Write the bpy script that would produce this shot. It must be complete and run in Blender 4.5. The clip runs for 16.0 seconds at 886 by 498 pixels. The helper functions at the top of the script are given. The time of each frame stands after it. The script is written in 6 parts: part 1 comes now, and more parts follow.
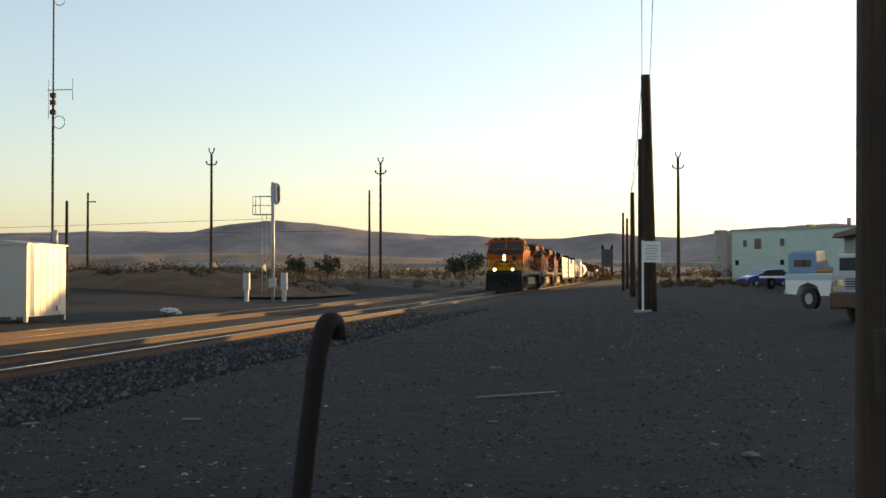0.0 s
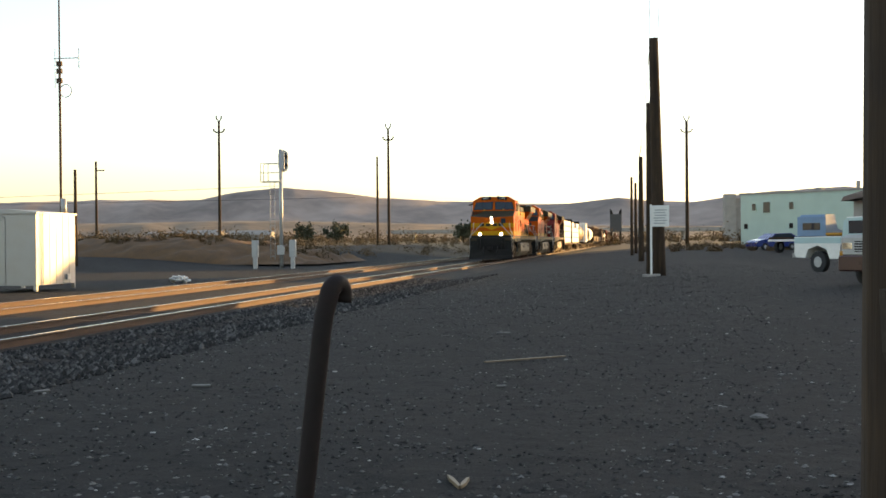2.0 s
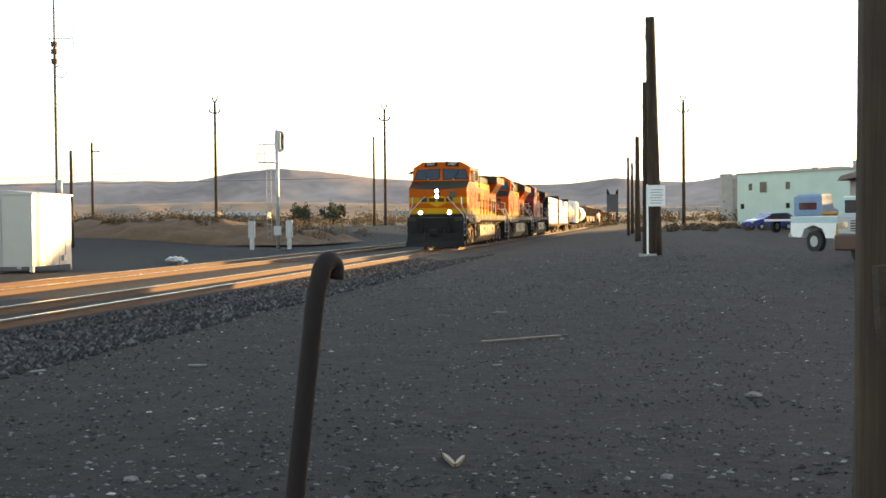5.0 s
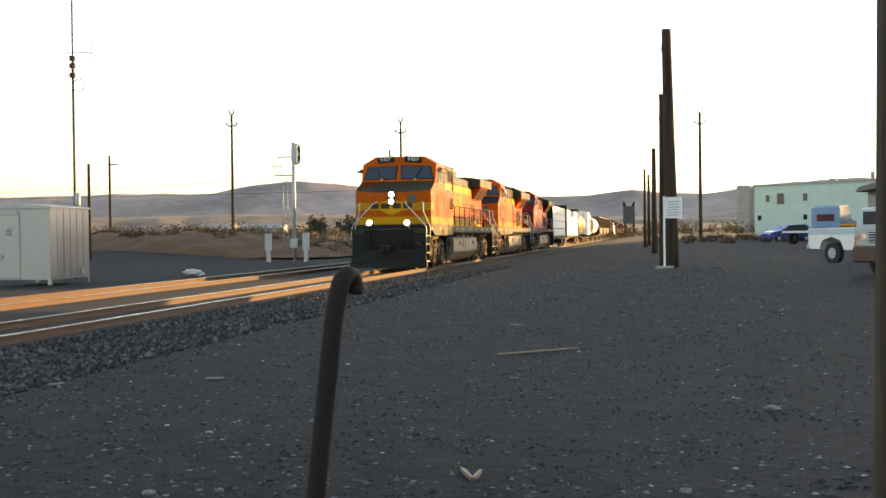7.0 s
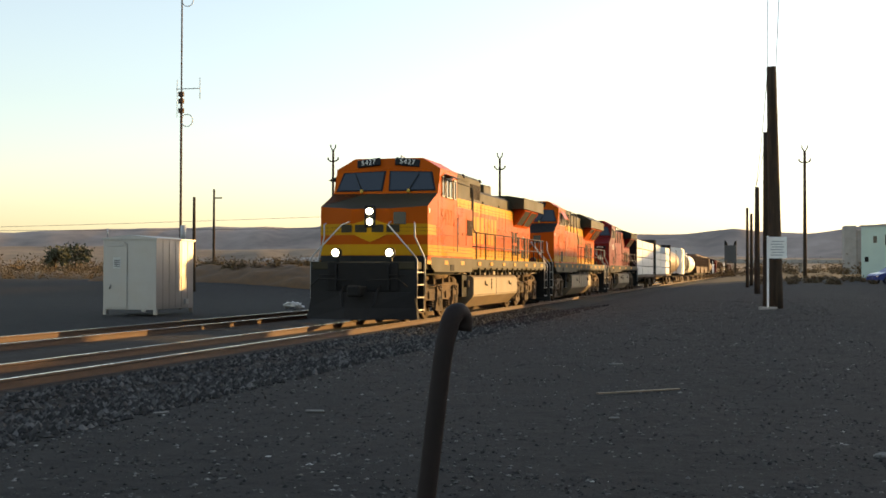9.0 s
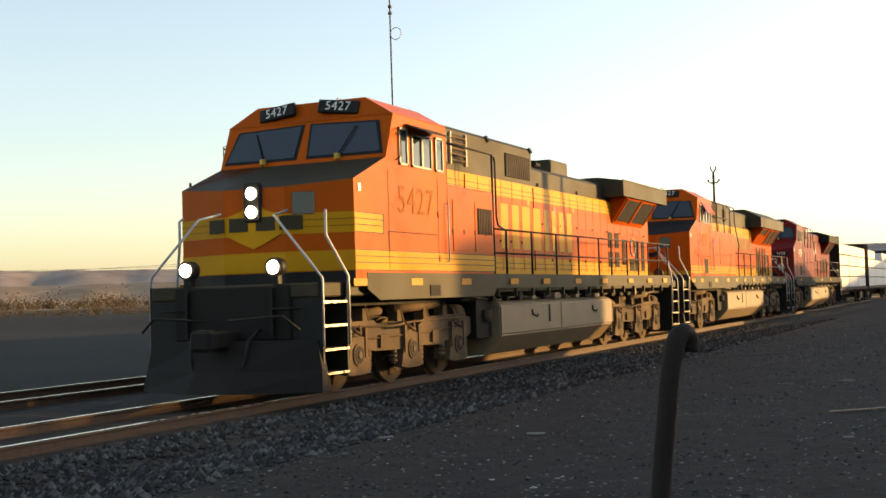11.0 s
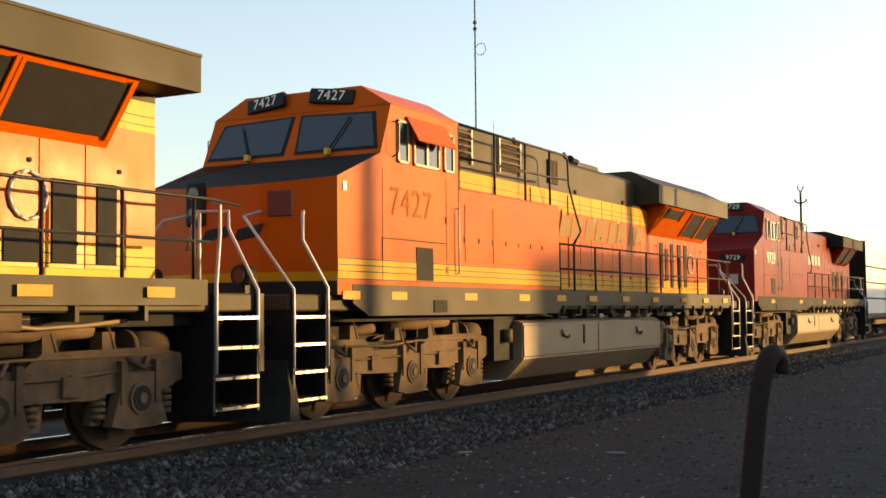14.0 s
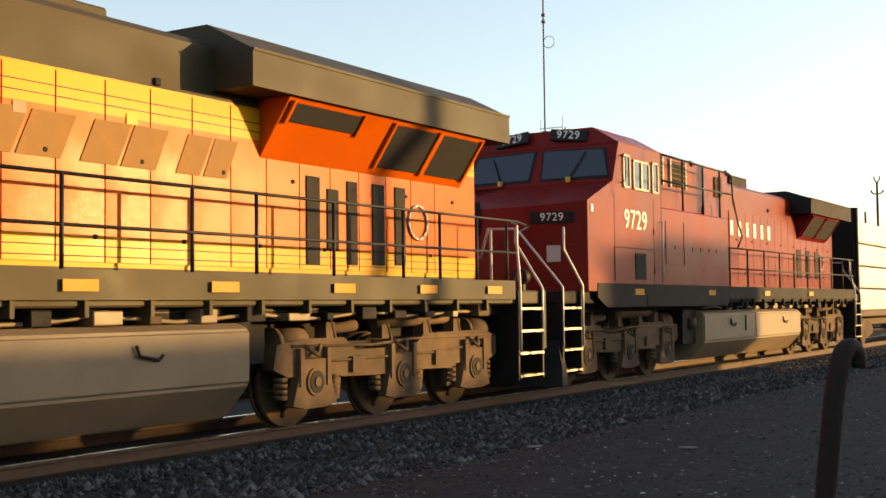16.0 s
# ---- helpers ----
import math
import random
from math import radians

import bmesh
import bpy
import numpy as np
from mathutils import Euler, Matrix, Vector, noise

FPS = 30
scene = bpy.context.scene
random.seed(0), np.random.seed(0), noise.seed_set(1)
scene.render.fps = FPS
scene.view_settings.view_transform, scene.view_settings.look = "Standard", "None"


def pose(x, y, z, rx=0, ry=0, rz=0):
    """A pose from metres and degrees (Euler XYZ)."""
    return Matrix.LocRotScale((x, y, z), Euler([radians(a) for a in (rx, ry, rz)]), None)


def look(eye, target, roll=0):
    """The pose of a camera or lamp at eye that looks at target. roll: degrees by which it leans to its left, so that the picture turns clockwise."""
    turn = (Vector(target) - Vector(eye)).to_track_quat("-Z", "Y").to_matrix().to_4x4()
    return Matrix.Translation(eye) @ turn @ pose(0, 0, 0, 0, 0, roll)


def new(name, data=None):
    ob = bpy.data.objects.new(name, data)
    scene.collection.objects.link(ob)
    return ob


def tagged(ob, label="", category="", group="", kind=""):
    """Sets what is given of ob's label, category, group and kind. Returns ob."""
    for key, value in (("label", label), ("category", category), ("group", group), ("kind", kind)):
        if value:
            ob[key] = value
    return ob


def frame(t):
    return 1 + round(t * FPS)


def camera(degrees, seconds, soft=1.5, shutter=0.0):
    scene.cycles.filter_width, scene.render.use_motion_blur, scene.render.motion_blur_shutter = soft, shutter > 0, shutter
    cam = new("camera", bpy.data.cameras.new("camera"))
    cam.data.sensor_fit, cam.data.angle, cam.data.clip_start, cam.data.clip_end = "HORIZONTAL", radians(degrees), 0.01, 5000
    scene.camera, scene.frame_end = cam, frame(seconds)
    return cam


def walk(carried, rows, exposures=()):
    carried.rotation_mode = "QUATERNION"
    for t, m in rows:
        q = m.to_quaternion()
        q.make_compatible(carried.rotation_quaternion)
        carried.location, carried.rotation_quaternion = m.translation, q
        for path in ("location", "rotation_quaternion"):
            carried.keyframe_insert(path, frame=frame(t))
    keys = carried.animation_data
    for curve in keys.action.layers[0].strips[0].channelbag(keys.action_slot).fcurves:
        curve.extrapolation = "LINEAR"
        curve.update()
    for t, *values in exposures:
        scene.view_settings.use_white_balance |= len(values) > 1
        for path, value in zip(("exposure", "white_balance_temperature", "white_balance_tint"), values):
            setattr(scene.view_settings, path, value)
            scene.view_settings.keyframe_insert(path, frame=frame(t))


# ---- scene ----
EYE = (0.0, 0.0, 1.70)
RAIL = 0.29          # height of the rail heads
TRACK_X = -10.08     # centre of the track the train runs on
TRACK2_X = -14.6     # centre of the second track

# seconds, yaw, pitch, roll of the hand-held camera
AIM = [
    (0.0, 8.67, 1.26, 0.08),
    (0.5, 8.63, 0.45, 0.42),
    (1.0, 8.69, -0.19, 0.35),
    (1.5, 9.12, -0.44, 0.51),
    (2.0, 9.08, -0.35, 0.51),
    (2.5, 9.48, -0.53, 0.14),
    (3.0, 9.22, -0.90, 0.45),
    (3.5, 7.65, -0.87, 1.49),
    (4.0, 7.83, -2.03, 1.67),
    (4.5, 8.27, -1.18, 1.23),
    (4.7, 8.79, -1.29, 0.74),
    (7.0, 9.70, -0.69, 0.72),
    (7.5, 10.57, -0.50, 0.99),
    (8.0, 11.50, -0.08, 1.61),
    (8.5, 12.09, 0.08, 1.19),
    (9.0, 14.33, 1.05, -0.14),
    (9.5, 16.49, 2.04, 0.81),
    (9.7, 17.31, 2.01, 0.96),
    (11.8, 27.46, 2.54, 1.16),
    (12.0, 27.58, 2.62, 0.79),
    (12.5, 27.87, 2.76, 1.23),
    (13.0, 27.78, 2.98, 1.25),
    (13.5, 27.40, 2.99, 0.59),
    (14.0, 28.24, 3.02, 0.57),
    (14.5, 29.38, 3.33, 0.38),
    (15.0, 31.47, 3.27, 0.71),
    (15.5, 31.71, 3.04, 1.12),
    (16.0, 31.54, 2.77, 0.70),
]
# seconds, place along the track of the leading nose corner
TRAIN = [
    (0.0, 100.92),
    (0.5, 97.19),
    (1.0, 93.44),
    (1.5, 89.68),
    (2.0, 85.91),
    (2.5, 82.11),
    (3.0, 78.31),
    (3.5, 74.50),
    (4.0, 70.69),
    (4.5, 66.86),
    (4.7, 65.32),
    (7.0, 47.57),
    (7.5, 43.67),
    (8.0, 39.74),
    (8.5, 35.79),
    (9.0, 31.83),
    (9.5, 27.88),
    (9.7, 26.27),
    (11.8, 9.16),
    (12.0, 7.53),
    (12.5, 3.37),
    (13.0, -0.74),
    (13.5, -4.84),
    (14.0, -8.86),
    (14.5, -12.93),
    (15.0, -16.91),
    (15.5, -21.02),
    (16.0, -25.17),
]
EXPOSURES = [(0.0, 1.1, 6700, 15), (0.5, 1.35, 6800, 15), (1.5, 1.72, 7000, 15), (2.5, 1.9, 7000, 15), (4.0, 2.3, 7100, 15), (4.5, 2.35, 7100, 15), (7.0, 2.15, 7100, 15), (8.0, 2.05, 7100, 15),
             (9.0, 1.5, 7000, 15), (9.5, 1.45, 7000, 15), (12.0, 1.55, 7000, 14), (16.0, 1.52, 7000, 14)]

# seconds, sideways and upward sway of the eye as the body turns
SWAY = [(0.0, 0.051, 0.01), (1.0, 0.055, 0.0), (2.0, 0.059, 0.0), (3.0, 0.063, -0.003), (3.5, 0.074, -0.012), (4.0, 0.075, -0.01), (4.5, 0.071, -0.012),
        (7.0, 0.064, -0.003), (8.0, 0.056, -0.003), (8.5, 0.051, -0.002), (9.0, 0.033, 0.0), (9.7, 0.029, 0.008), (12.0, 0.0, 0.005), (16.0, 0.0, 0.005)]


def eye_at(t):
    k = [r[0] for r in SWAY]
    d, up = float(np.interp(t, k, [r[1] for r in SWAY])), float(np.interp(t, k, [r[2] for r in SWAY]))
    return Matrix.Translation((EYE[0] + 0.97 * d, EYE[1] + 0.24 * d, EYE[2] + up))


cam = camera(40.41, 16.0, soft=1.6)
walk(cam, [(t, eye_at(t) @ pose(0, 0, 0, 0, 0, yaw) @ pose(0, 0, 0, 90 + pitch) @ pose(0, 0, 0, 0, 0, -roll))
           for t, yaw, pitch, roll in AIM], EXPOSURES)

# ---- world and sun ----
SUN_AHEAD, SUN_HIGH = 43.0, 5.0      # degrees towards +y from +x, and above the horizon
world = bpy.data.worlds.new("sky")
scene.world = world
world.use_nodes = True
wn = world.node_tree.nodes
sky = wn.new("ShaderNodeTexSky")
sky.sky_type, sky.sun_disc = "NISHITA", False
sky.sun_elevation, sky.sun_rotation = radians(SUN_HIGH), radians(90 - SUN_AHEAD)
sky.air_density, sky.dust_density, sky.ozone_density = 1.0, 1.0, 2.0
haze = wn.new("ShaderNodeHueSaturation")
haze.inputs["Saturation"].default_value, haze.inputs["Value"].default_value = 0.72, 1.3
world.node_tree.links.new(sky.outputs[0], haze.inputs["Color"])
world.node_tree.links.new(haze.outputs[0], wn["Background"].inputs[0])
wn["Background"].inputs[1].default_value = 0.15
sun = new("sun", bpy.data.lights.new("sun", "SUN"))
sun.data.energy, sun.data.angle, sun.data.color = 3.7, radians(0.6), (1.0, 0.62, 0.215)
to_sun = Vector((math.cos(radians(SUN_AHEAD)) * math.cos(radians(SUN_HIGH)),
                 math.sin(radians(SUN_AHEAD)) * math.cos(radians(SUN_HIGH)), math.sin(radians(SUN_HIGH))))
sun.matrix_world = look((60, 0, 40), Vector((60, 0, 40)) - to_sun)


# ---- materials ----
def mat(name, color, rough=0.6, metal=0.0, scale=6.0, vary=0.25, bump=0.1, fine=60.0, dirt=None, amount=0.4, coat=0.0, emit=0.0, rand=0.0, spec=0.5, grain=1.0, island=0.0):
    """Base colour with stains at one scale and grain at another; dirt mixes in by broad noise."""
    m = bpy.data.materials.new(name)
    m.use_nodes = True
    n, l = m.node_tree.nodes, m.node_tree.links
    b = n["Principled BSDF"]
    tc = n.new("ShaderNodeTexCoord")
    big, small = n.new("ShaderNodeTexNoise"), n.new("ShaderNodeTexNoise")
    mp = n.new("ShaderNodeMapping")
    mp.inputs["Scale"].default_value = (1, 1, grain)
    l.new(tc.outputs["Object"], mp.inputs["Vector"])
    for node, s, d in ((big, scale, 6), (small, fine, 4)):
        node.inputs["Scale"].default_value, node.inputs["Detail"].default_value = s, d
        l.new(mp.outputs[0], node.inputs["Vector"])
    add = n.new("ShaderNodeMath")
    add.operation = "MULTIPLY_ADD"
    l.new(small.outputs[0], add.inputs[0])
    add.inputs[1].default_value = 0.5
    l.new(big.outputs[0], add.inputs[2])
    ramp = n.new("ShaderNodeMapRange")
    ramp.inputs[1].default_value, ramp.inputs[2].default_value = 0.45, 1.05
    ramp.inputs[3].default_value, ramp.inputs[4].default_value = 1 - vary, 1 + vary
    l.new(add.outputs[0], ramp.inputs[0])
    mul = n.new("ShaderNodeVectorMath")
    mul.operation = "SCALE"
    mul.inputs[0].default_value = color
    l.new(ramp.outputs[0], mul.inputs["Scale"])
    out = mul.outputs[0]
    if rand:
        info, rr, m2 = n.new("ShaderNodeObjectInfo"), n.new("ShaderNodeMapRange"), n.new("ShaderNodeVectorMath")
        rr.inputs[3].default_value, rr.inputs[4].default_value = 1 - rand, 1 + rand
        m2.operation = "SCALE"
        l.new(info.outputs["Random"], rr.inputs[0])
        l.new(out, m2.inputs[0])
        l.new(rr.outputs[0], m2.inputs["Scale"])
        out = m2.outputs[0]
    if island:
        geo, pw, sc = n.new("ShaderNodeNewGeometry"), n.new("ShaderNodeMath"), n.new("ShaderNodeVectorMath")
        pw.operation, pw.inputs[1].default_value = "POWER", 3.0
        gain = n.new("ShaderNodeMapRange")
        gain.inputs[3].default_value, gain.inputs[4].default_value = 0.55, 0.55 + island
        sc.operation = "SCALE"
        l.new(geo.outputs["Random Per Island"], pw.inputs[0])
        l.new(pw.outputs[0], gain.inputs[0])
        l.new(out, sc.inputs[0])
        l.new(gain.outputs[0], sc.inputs["Scale"])
        out = sc.outputs[0]
    if dirt:
        third, edge, mix = n.new("ShaderNodeTexNoise"), n.new("ShaderNodeMapRange"), n.new("ShaderNodeMix")
        third.inputs["Scale"].default_value, third.inputs["Detail"].default_value = scale * 0.35, 8
        l.new(tc.outputs["Object"], third.inputs["Vector"])
        edge.inputs[1].default_value, edge.inputs[2].default_value, edge.inputs[4].default_value = 0.4, 0.75, amount * 2
        l.new(third.outputs[0], edge.inputs[0])
        mix.data_type = "RGBA"
        l.new(edge.outputs[0], mix.inputs[0])
        l.new(out, mix.inputs[6])
        mix.inputs[7].default_value = (*dirt, 1)
        out = mix.outputs[2]
    l.new(out, b.inputs["Base Color"])
    b.inputs["Metallic"].default_value = metal
    b.inputs["Specular IOR Level"].default_value = spec
    b.inputs["Coat Weight"].default_value = coat
    b.inputs["Coat Roughness"].default_value = 0.15
    rg = n.new("ShaderNodeMapRange")
    rg.inputs[1].default_value, rg.inputs[2].default_value = 0.5, 1.0
    rg.inputs[3].default_value, rg.inputs[4].default_value = max(rough - 0.1, 0.02), min(rough + 0.12, 1)
    l.new(add.outputs[0], rg.inputs[0])
    l.new(rg.outputs[0], b.inputs["Roughness"])
    if bump:
        bp = n.new("ShaderNodeBump")
        bp.inputs["Strength"].default_value, bp.inputs["Distance"].default_value = bump, 0.02
        l.new(add.outputs[0], bp.inputs["Height"])
        l.new(bp.outputs[0], b.inputs["Normal"])
    if emit:
        b.inputs["Emission Color"].default_value = (*color, 1)
        b.inputs["Emission Strength"].default_value = emit
    return m


def glass(name, color, rough=0.03):
    m = bpy.data.materials.new(name)
    m.use_nodes = True
    b = m.node_tree.nodes["Principled BSDF"]
    b.inputs["Base Color"].default_value, b.inputs["Roughness"].default_value = (*color, 1), rough
    b.inputs["IOR"].default_value = 1.5
    return m


M = {
    "orange": mat("orange_paint", (0.44, 0.080, 0.003), 0.33, scale=0.9, vary=0.16, bump=0.03, dirt=(0.30, 0.060, 0.006), amount=0.32, rand=0.05, spec=0.055),
    "yellow": mat("yellow_paint", (0.52, 0.255, 0.008), 0.33, scale=0.9, vary=0.16, bump=0.03, dirt=(0.33, 0.15, 0.012), amount=0.32, rand=0.06, spec=0.055),
    "green": mat("weathered_dark_green_paint", (0.040, 0.034, 0.020), 0.55, scale=1.2, vary=0.34, bump=0.04, dirt=(0.066, 0.050, 0.027), amount=0.42, rand=0.06, spec=0.1),
    "black": mat("black_paint", (0.009, 0.009, 0.009), 0.55, scale=3, vary=0.3, bump=0.03, spec=0.2),
    "red": mat("dark_red_paint", (0.15, 0.009, 0.007), 0.36, scale=1.3, vary=0.15, bump=0.02, dirt=(0.085, 0.014, 0.010), amount=0.3, rand=0.05, spec=0.09),
    "white": mat("white_paint", (0.75, 0.73, 0.68), 0.5, vary=0.08, bump=0.02),
    "truckgrime": mat("grimy_truck_casting", (0.11, 0.073, 0.044), 0.75, scale=4, vary=0.4, bump=0.25, dirt=(0.04, 0.030, 0.022), amount=0.5, spec=0.08),
    "under": mat("underframe_black_grime", (0.013, 0.012, 0.011), 0.8, scale=4, vary=0.4, bump=0.3, spec=0.2),
    "tank": mat("dusty_grey_tank_paint", (0.21, 0.155, 0.095), 0.5, scale=1.2, vary=0.22, bump=0.04, dirt=(0.13, 0.095, 0.06), amount=0.5, spec=0.22),
    "steel": mat("worn_steel", (0.35, 0.33, 0.31), 0.3, 1.0, scale=10, vary=0.25, bump=0.05),
    "bright": mat("bright_rail_head", (0.6, 0.57, 0.54), 0.22, 1.0, scale=8, vary=0.15, bump=0.02),
    "rust": mat("rusty_rail_side", (0.075, 0.042, 0.025), 0.85, scale=8, vary=0.35, bump=0.2),
    "tie": mat("weathered_timber_tie", (0.04, 0.03, 0.022), 0.9, scale=9, vary=0.4, bump=0.4, rand=0.3, spec=0.2),
    "ballast": mat("crushed_rock_ballast", (0.024, 0.021, 0.017), 0.95, scale=9, vary=0.5, bump=1.0, fine=30, dirt=(0.028, 0.025, 0.022), amount=0.4, spec=0.2),
    "rock": mat("crushed_rock", (0.036, 0.0355, 0.0345), 0.9, scale=9, vary=0.5, bump=0.4, spec=0.2, island=2.6),
    "pebble": mat("small_grey_stones", (0.042, 0.0415, 0.040), 0.9, scale=1.5, vary=0.5, bump=0.3, spec=0.2, island=3.2),
    "faded": mat("faded_silver_lettering_paint", (0.21, 0.115, 0.04), 0.55, scale=2, vary=0.2, bump=0, spec=0.05),
    "litter": mat("pale_stone_and_paper_scraps", (0.21, 0.21, 0.20), 0.9, scale=5, vary=0.4, bump=0.2, island=1.2),
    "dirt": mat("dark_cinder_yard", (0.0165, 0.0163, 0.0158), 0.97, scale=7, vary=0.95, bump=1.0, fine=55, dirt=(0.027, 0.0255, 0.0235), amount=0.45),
    "glass": glass("dark_cab_glass", (0.02, 0.03, 0.04)),
    "frame": mat("aluminium_window_frame", (0.30, 0.25, 0.18), 0.5, 0.0, vary=0.1, bump=0.0),
    "lamp": mat("lit_headlight", (1.0, 0.85, 0.5), emit=30.0, bump=0),
    "text": mat("white_number_lettering", (0.7, 0.68, 0.6), 0.6, bump=0),
    "darktext": mat("faded_brown_number_lettering", (0.23, 0.072, 0.016), 0.7, bump=0, spec=0.1),
    "wood": mat("weathered_pole_timber", (0.046, 0.030, 0.018), 0.9, scale=9, vary=0.75, bump=0.9, grain=0.06, fine=40, dirt=(0.03, 0.022, 0.018), amount=0.4, spec=0.2),
    "alu": mat("mill_finish_aluminium", (0.31, 0.30, 0.29), 0.42, 0.75, scale=2, vary=0.1, bump=0.02),
    "silver": mat("silver_painted_steel", (0.37, 0.37, 0.36), 0.5, 0.3, scale=4, vary=0.15, bump=0.02),
    "pipe": mat("rust_brown_pipe", (0.015, 0.010, 0.009), 0.7, scale=12, vary=0.35, bump=0.15, spec=0.2),
    "wrap": mat("white_lumber_wrap", (0.55, 0.54, 0.52), 0.5, scale=2, vary=0.15, bump=0.15),
    "greenwall": mat("pale_green_painted_block", (0.42, 0.52, 0.44), 0.85, scale=0.5, vary=0.1, bump=0.1),
    "concrete": mat("grey_concrete", (0.3, 0.28, 0.25), 0.9, scale=0.6, vary=0.2, bump=0.2),
    "brush": mat("dry_sagebrush", (0.10, 0.066, 0.030), 0.95, scale=3, vary=0.4, bump=0.0),
    "leaf": mat("dark_tree_leaves", (0.05, 0.055, 0.03), 0.9, scale=3, vary=0.4, bump=0.0),
    # far ridge colour lightened to stand for haze; no air volume is built
    "hill": mat("dry_hill_pale_for_haze", (0.26, 0.205, 0.17), 1.0, scale=0.004, vary=0.5, bump=0.0, fine=0.02),
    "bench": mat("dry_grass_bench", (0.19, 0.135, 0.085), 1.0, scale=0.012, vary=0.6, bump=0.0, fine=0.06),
    "mound": mat("brown_dirt", (0.105, 0.058, 0.024), 0.95, scale=1.0, vary=0.4, bump=0.6, fine=8),
    "teal": mat("pale_teal_car_paint", (0.36, 0.5, 0.5), 0.35, scale=2, vary=0.08, bump=0, coat=0.4),
    "blue": mat("dark_blue_car_paint", (0.02, 0.04, 0.18), 0.3, scale=2, vary=0.1, bump=0, coat=0.6),
    "maroon": mat("maroon_car_paint", (0.03, 0.003, 0.004), 0.3, scale=2, vary=0.1, bump=0, coat=0.6),
    "skyblue": mat("faded_blue_truck_paint", (0.16, 0.26, 0.38), 0.5, scale=2, vary=0.15, bump=0.02),
    "tyre": mat("black_tyre_rubber", (0.02, 0.02, 0.02), 0.85, vary=0.2, bump=0.1),
    "chrome": mat("chrome_trim", (0.7, 0.7, 0.7), 0.12, 1.0, vary=0.05, bump=0),
    "reflector": mat("yellow_reflector_tape", (0.42, 0.19, 0.004), 0.7, vary=0.08, bump=0),
    "flag": mat("ochre_safety_paint", (0.6, 0.36, 0.04), 0.6, bump=0.02),
    "wire": mat("dark_cable", (0.03, 0.03, 0.03), 0.7, bump=0),
}


# ---- mesh helpers ----
def mesh_of(name, bm, mats, smooth=False):
    me = bpy.data.meshes.new(name)
    bmesh.ops.recalc_face_normals(bm, faces=bm.faces[:])
    if smooth:
        for f in bm.faces:
            f.smooth = True
    bm.to_mesh(me)
    bm.free()
    for k in (mats if isinstance(mats, (list, tuple)) else [mats]):
        me.materials.append(M[k])
    return me


def part(name, bm, mats, parent=None, label="", smooth=False):
    """Links a bmesh as one mesh object, under a thing or a part."""
    me = bm if isinstance(bm, bpy.types.Mesh) else mesh_of(name, bm, mats, smooth)
    ob = new(name, me)
    if parent:
        ob.parent = parent
    if label:
        ob["label"] = label
    return ob


def thing(name, label, category, m=None, group="", kind=""):
    ob = tagged(new(name), label, category, group, kind)
    ob.matrix_world = m or Matrix()
    return ob


def box(bm, x0, x1, y0, y1, z0, z1, mi=0, bev=0.0):
    vs = [bm.verts.new((x, y, z)) for x in (x0, x1) for y in (y0, y1) for z in (z0, z1)]
    fs = [bm.faces.new([vs[i] for i in q]) for q in ((0, 1, 3, 2), (4, 6, 7, 5), (0, 4, 5, 1), (2, 3, 7, 6), (0, 2, 6, 4), (1, 5, 7, 3))]
    for f in fs:
        f.material_index = mi
    if bev:
        es = list({e for f in fs for e in f.edges})
        bmesh.ops.bevel(bm, geom=es, offset=bev, segments=1, affect="EDGES", profile=0.7)
    return bm


def boxes(*a, **k):
    bm = bmesh.new()
    for q in a:
        box(bm, *q, **k)
    return bm


def prism(bm, pts, a, b, axis="y", mats=None, cap=0):
    """Extrudes a closed outline along an axis; mats gives a material index for each side."""
    def v(p, q, s):
        return {"y": (p, s, q), "x": (s, p, q), "z": (p, q, s)}[axis]
    lo, hi = [bm.verts.new(v(p, q, a)) for p, q in pts], [bm.verts.new(v(p, q, b)) for p, q in pts]
    for i in range(len(pts)):
        j = (i + 1) % len(pts)
        f = bm.faces.new((lo[i], lo[j], hi[j], hi[i]))
        f.material_index = mats[i] if mats else 0
    for ring in (lo, hi[::-1]):
        bm.faces.new(ring).material_index = cap
    return bm


def tube(bm, pts, r, seg=8, mi=0, r2=None):
    """A round bar through points; the cross-section is carried along without twist."""
    rings, side = [], None
    pts = [Vector(p) for p in pts]
    for i, p in enumerate(pts):
        d = (pts[min(i + 1, len(pts) - 1)] - pts[max(i - 1, 0)]).normalized()
        if side is None:
            side = d.cross(Vector((0, 0, 1)) if abs(d.z) < 0.9 else Vector((1, 0, 0)))
        side = (side - d * side.dot(d)).normalized()
        up = side.cross(d)
        rad = r if r2 is None else r + (r2 - r) * i / (len(pts) - 1)
        rings.append([bm.verts.new(p + rad * (math.cos(2 * math.pi * k / seg) * side + math.sin(2 * math.pi * k / seg) * up)) for k in range(seg)])
    for a, b in zip(rings, rings[1:]):
        for k in range(seg):
            f = bm.faces.new((a[k], a[(k + 1) % seg], b[(k + 1) % seg], b[k]))
            f.smooth, f.material_index = True, mi
    for ring in (rings[0][::-1], rings[-1]):
        bm.faces.new(ring).material_index = mi
    return bm


def tubes(*paths, r=0.02, seg=6):
    bm = bmesh.new()
    for p in paths:
        tube(bm, p, r, seg)
    return bm


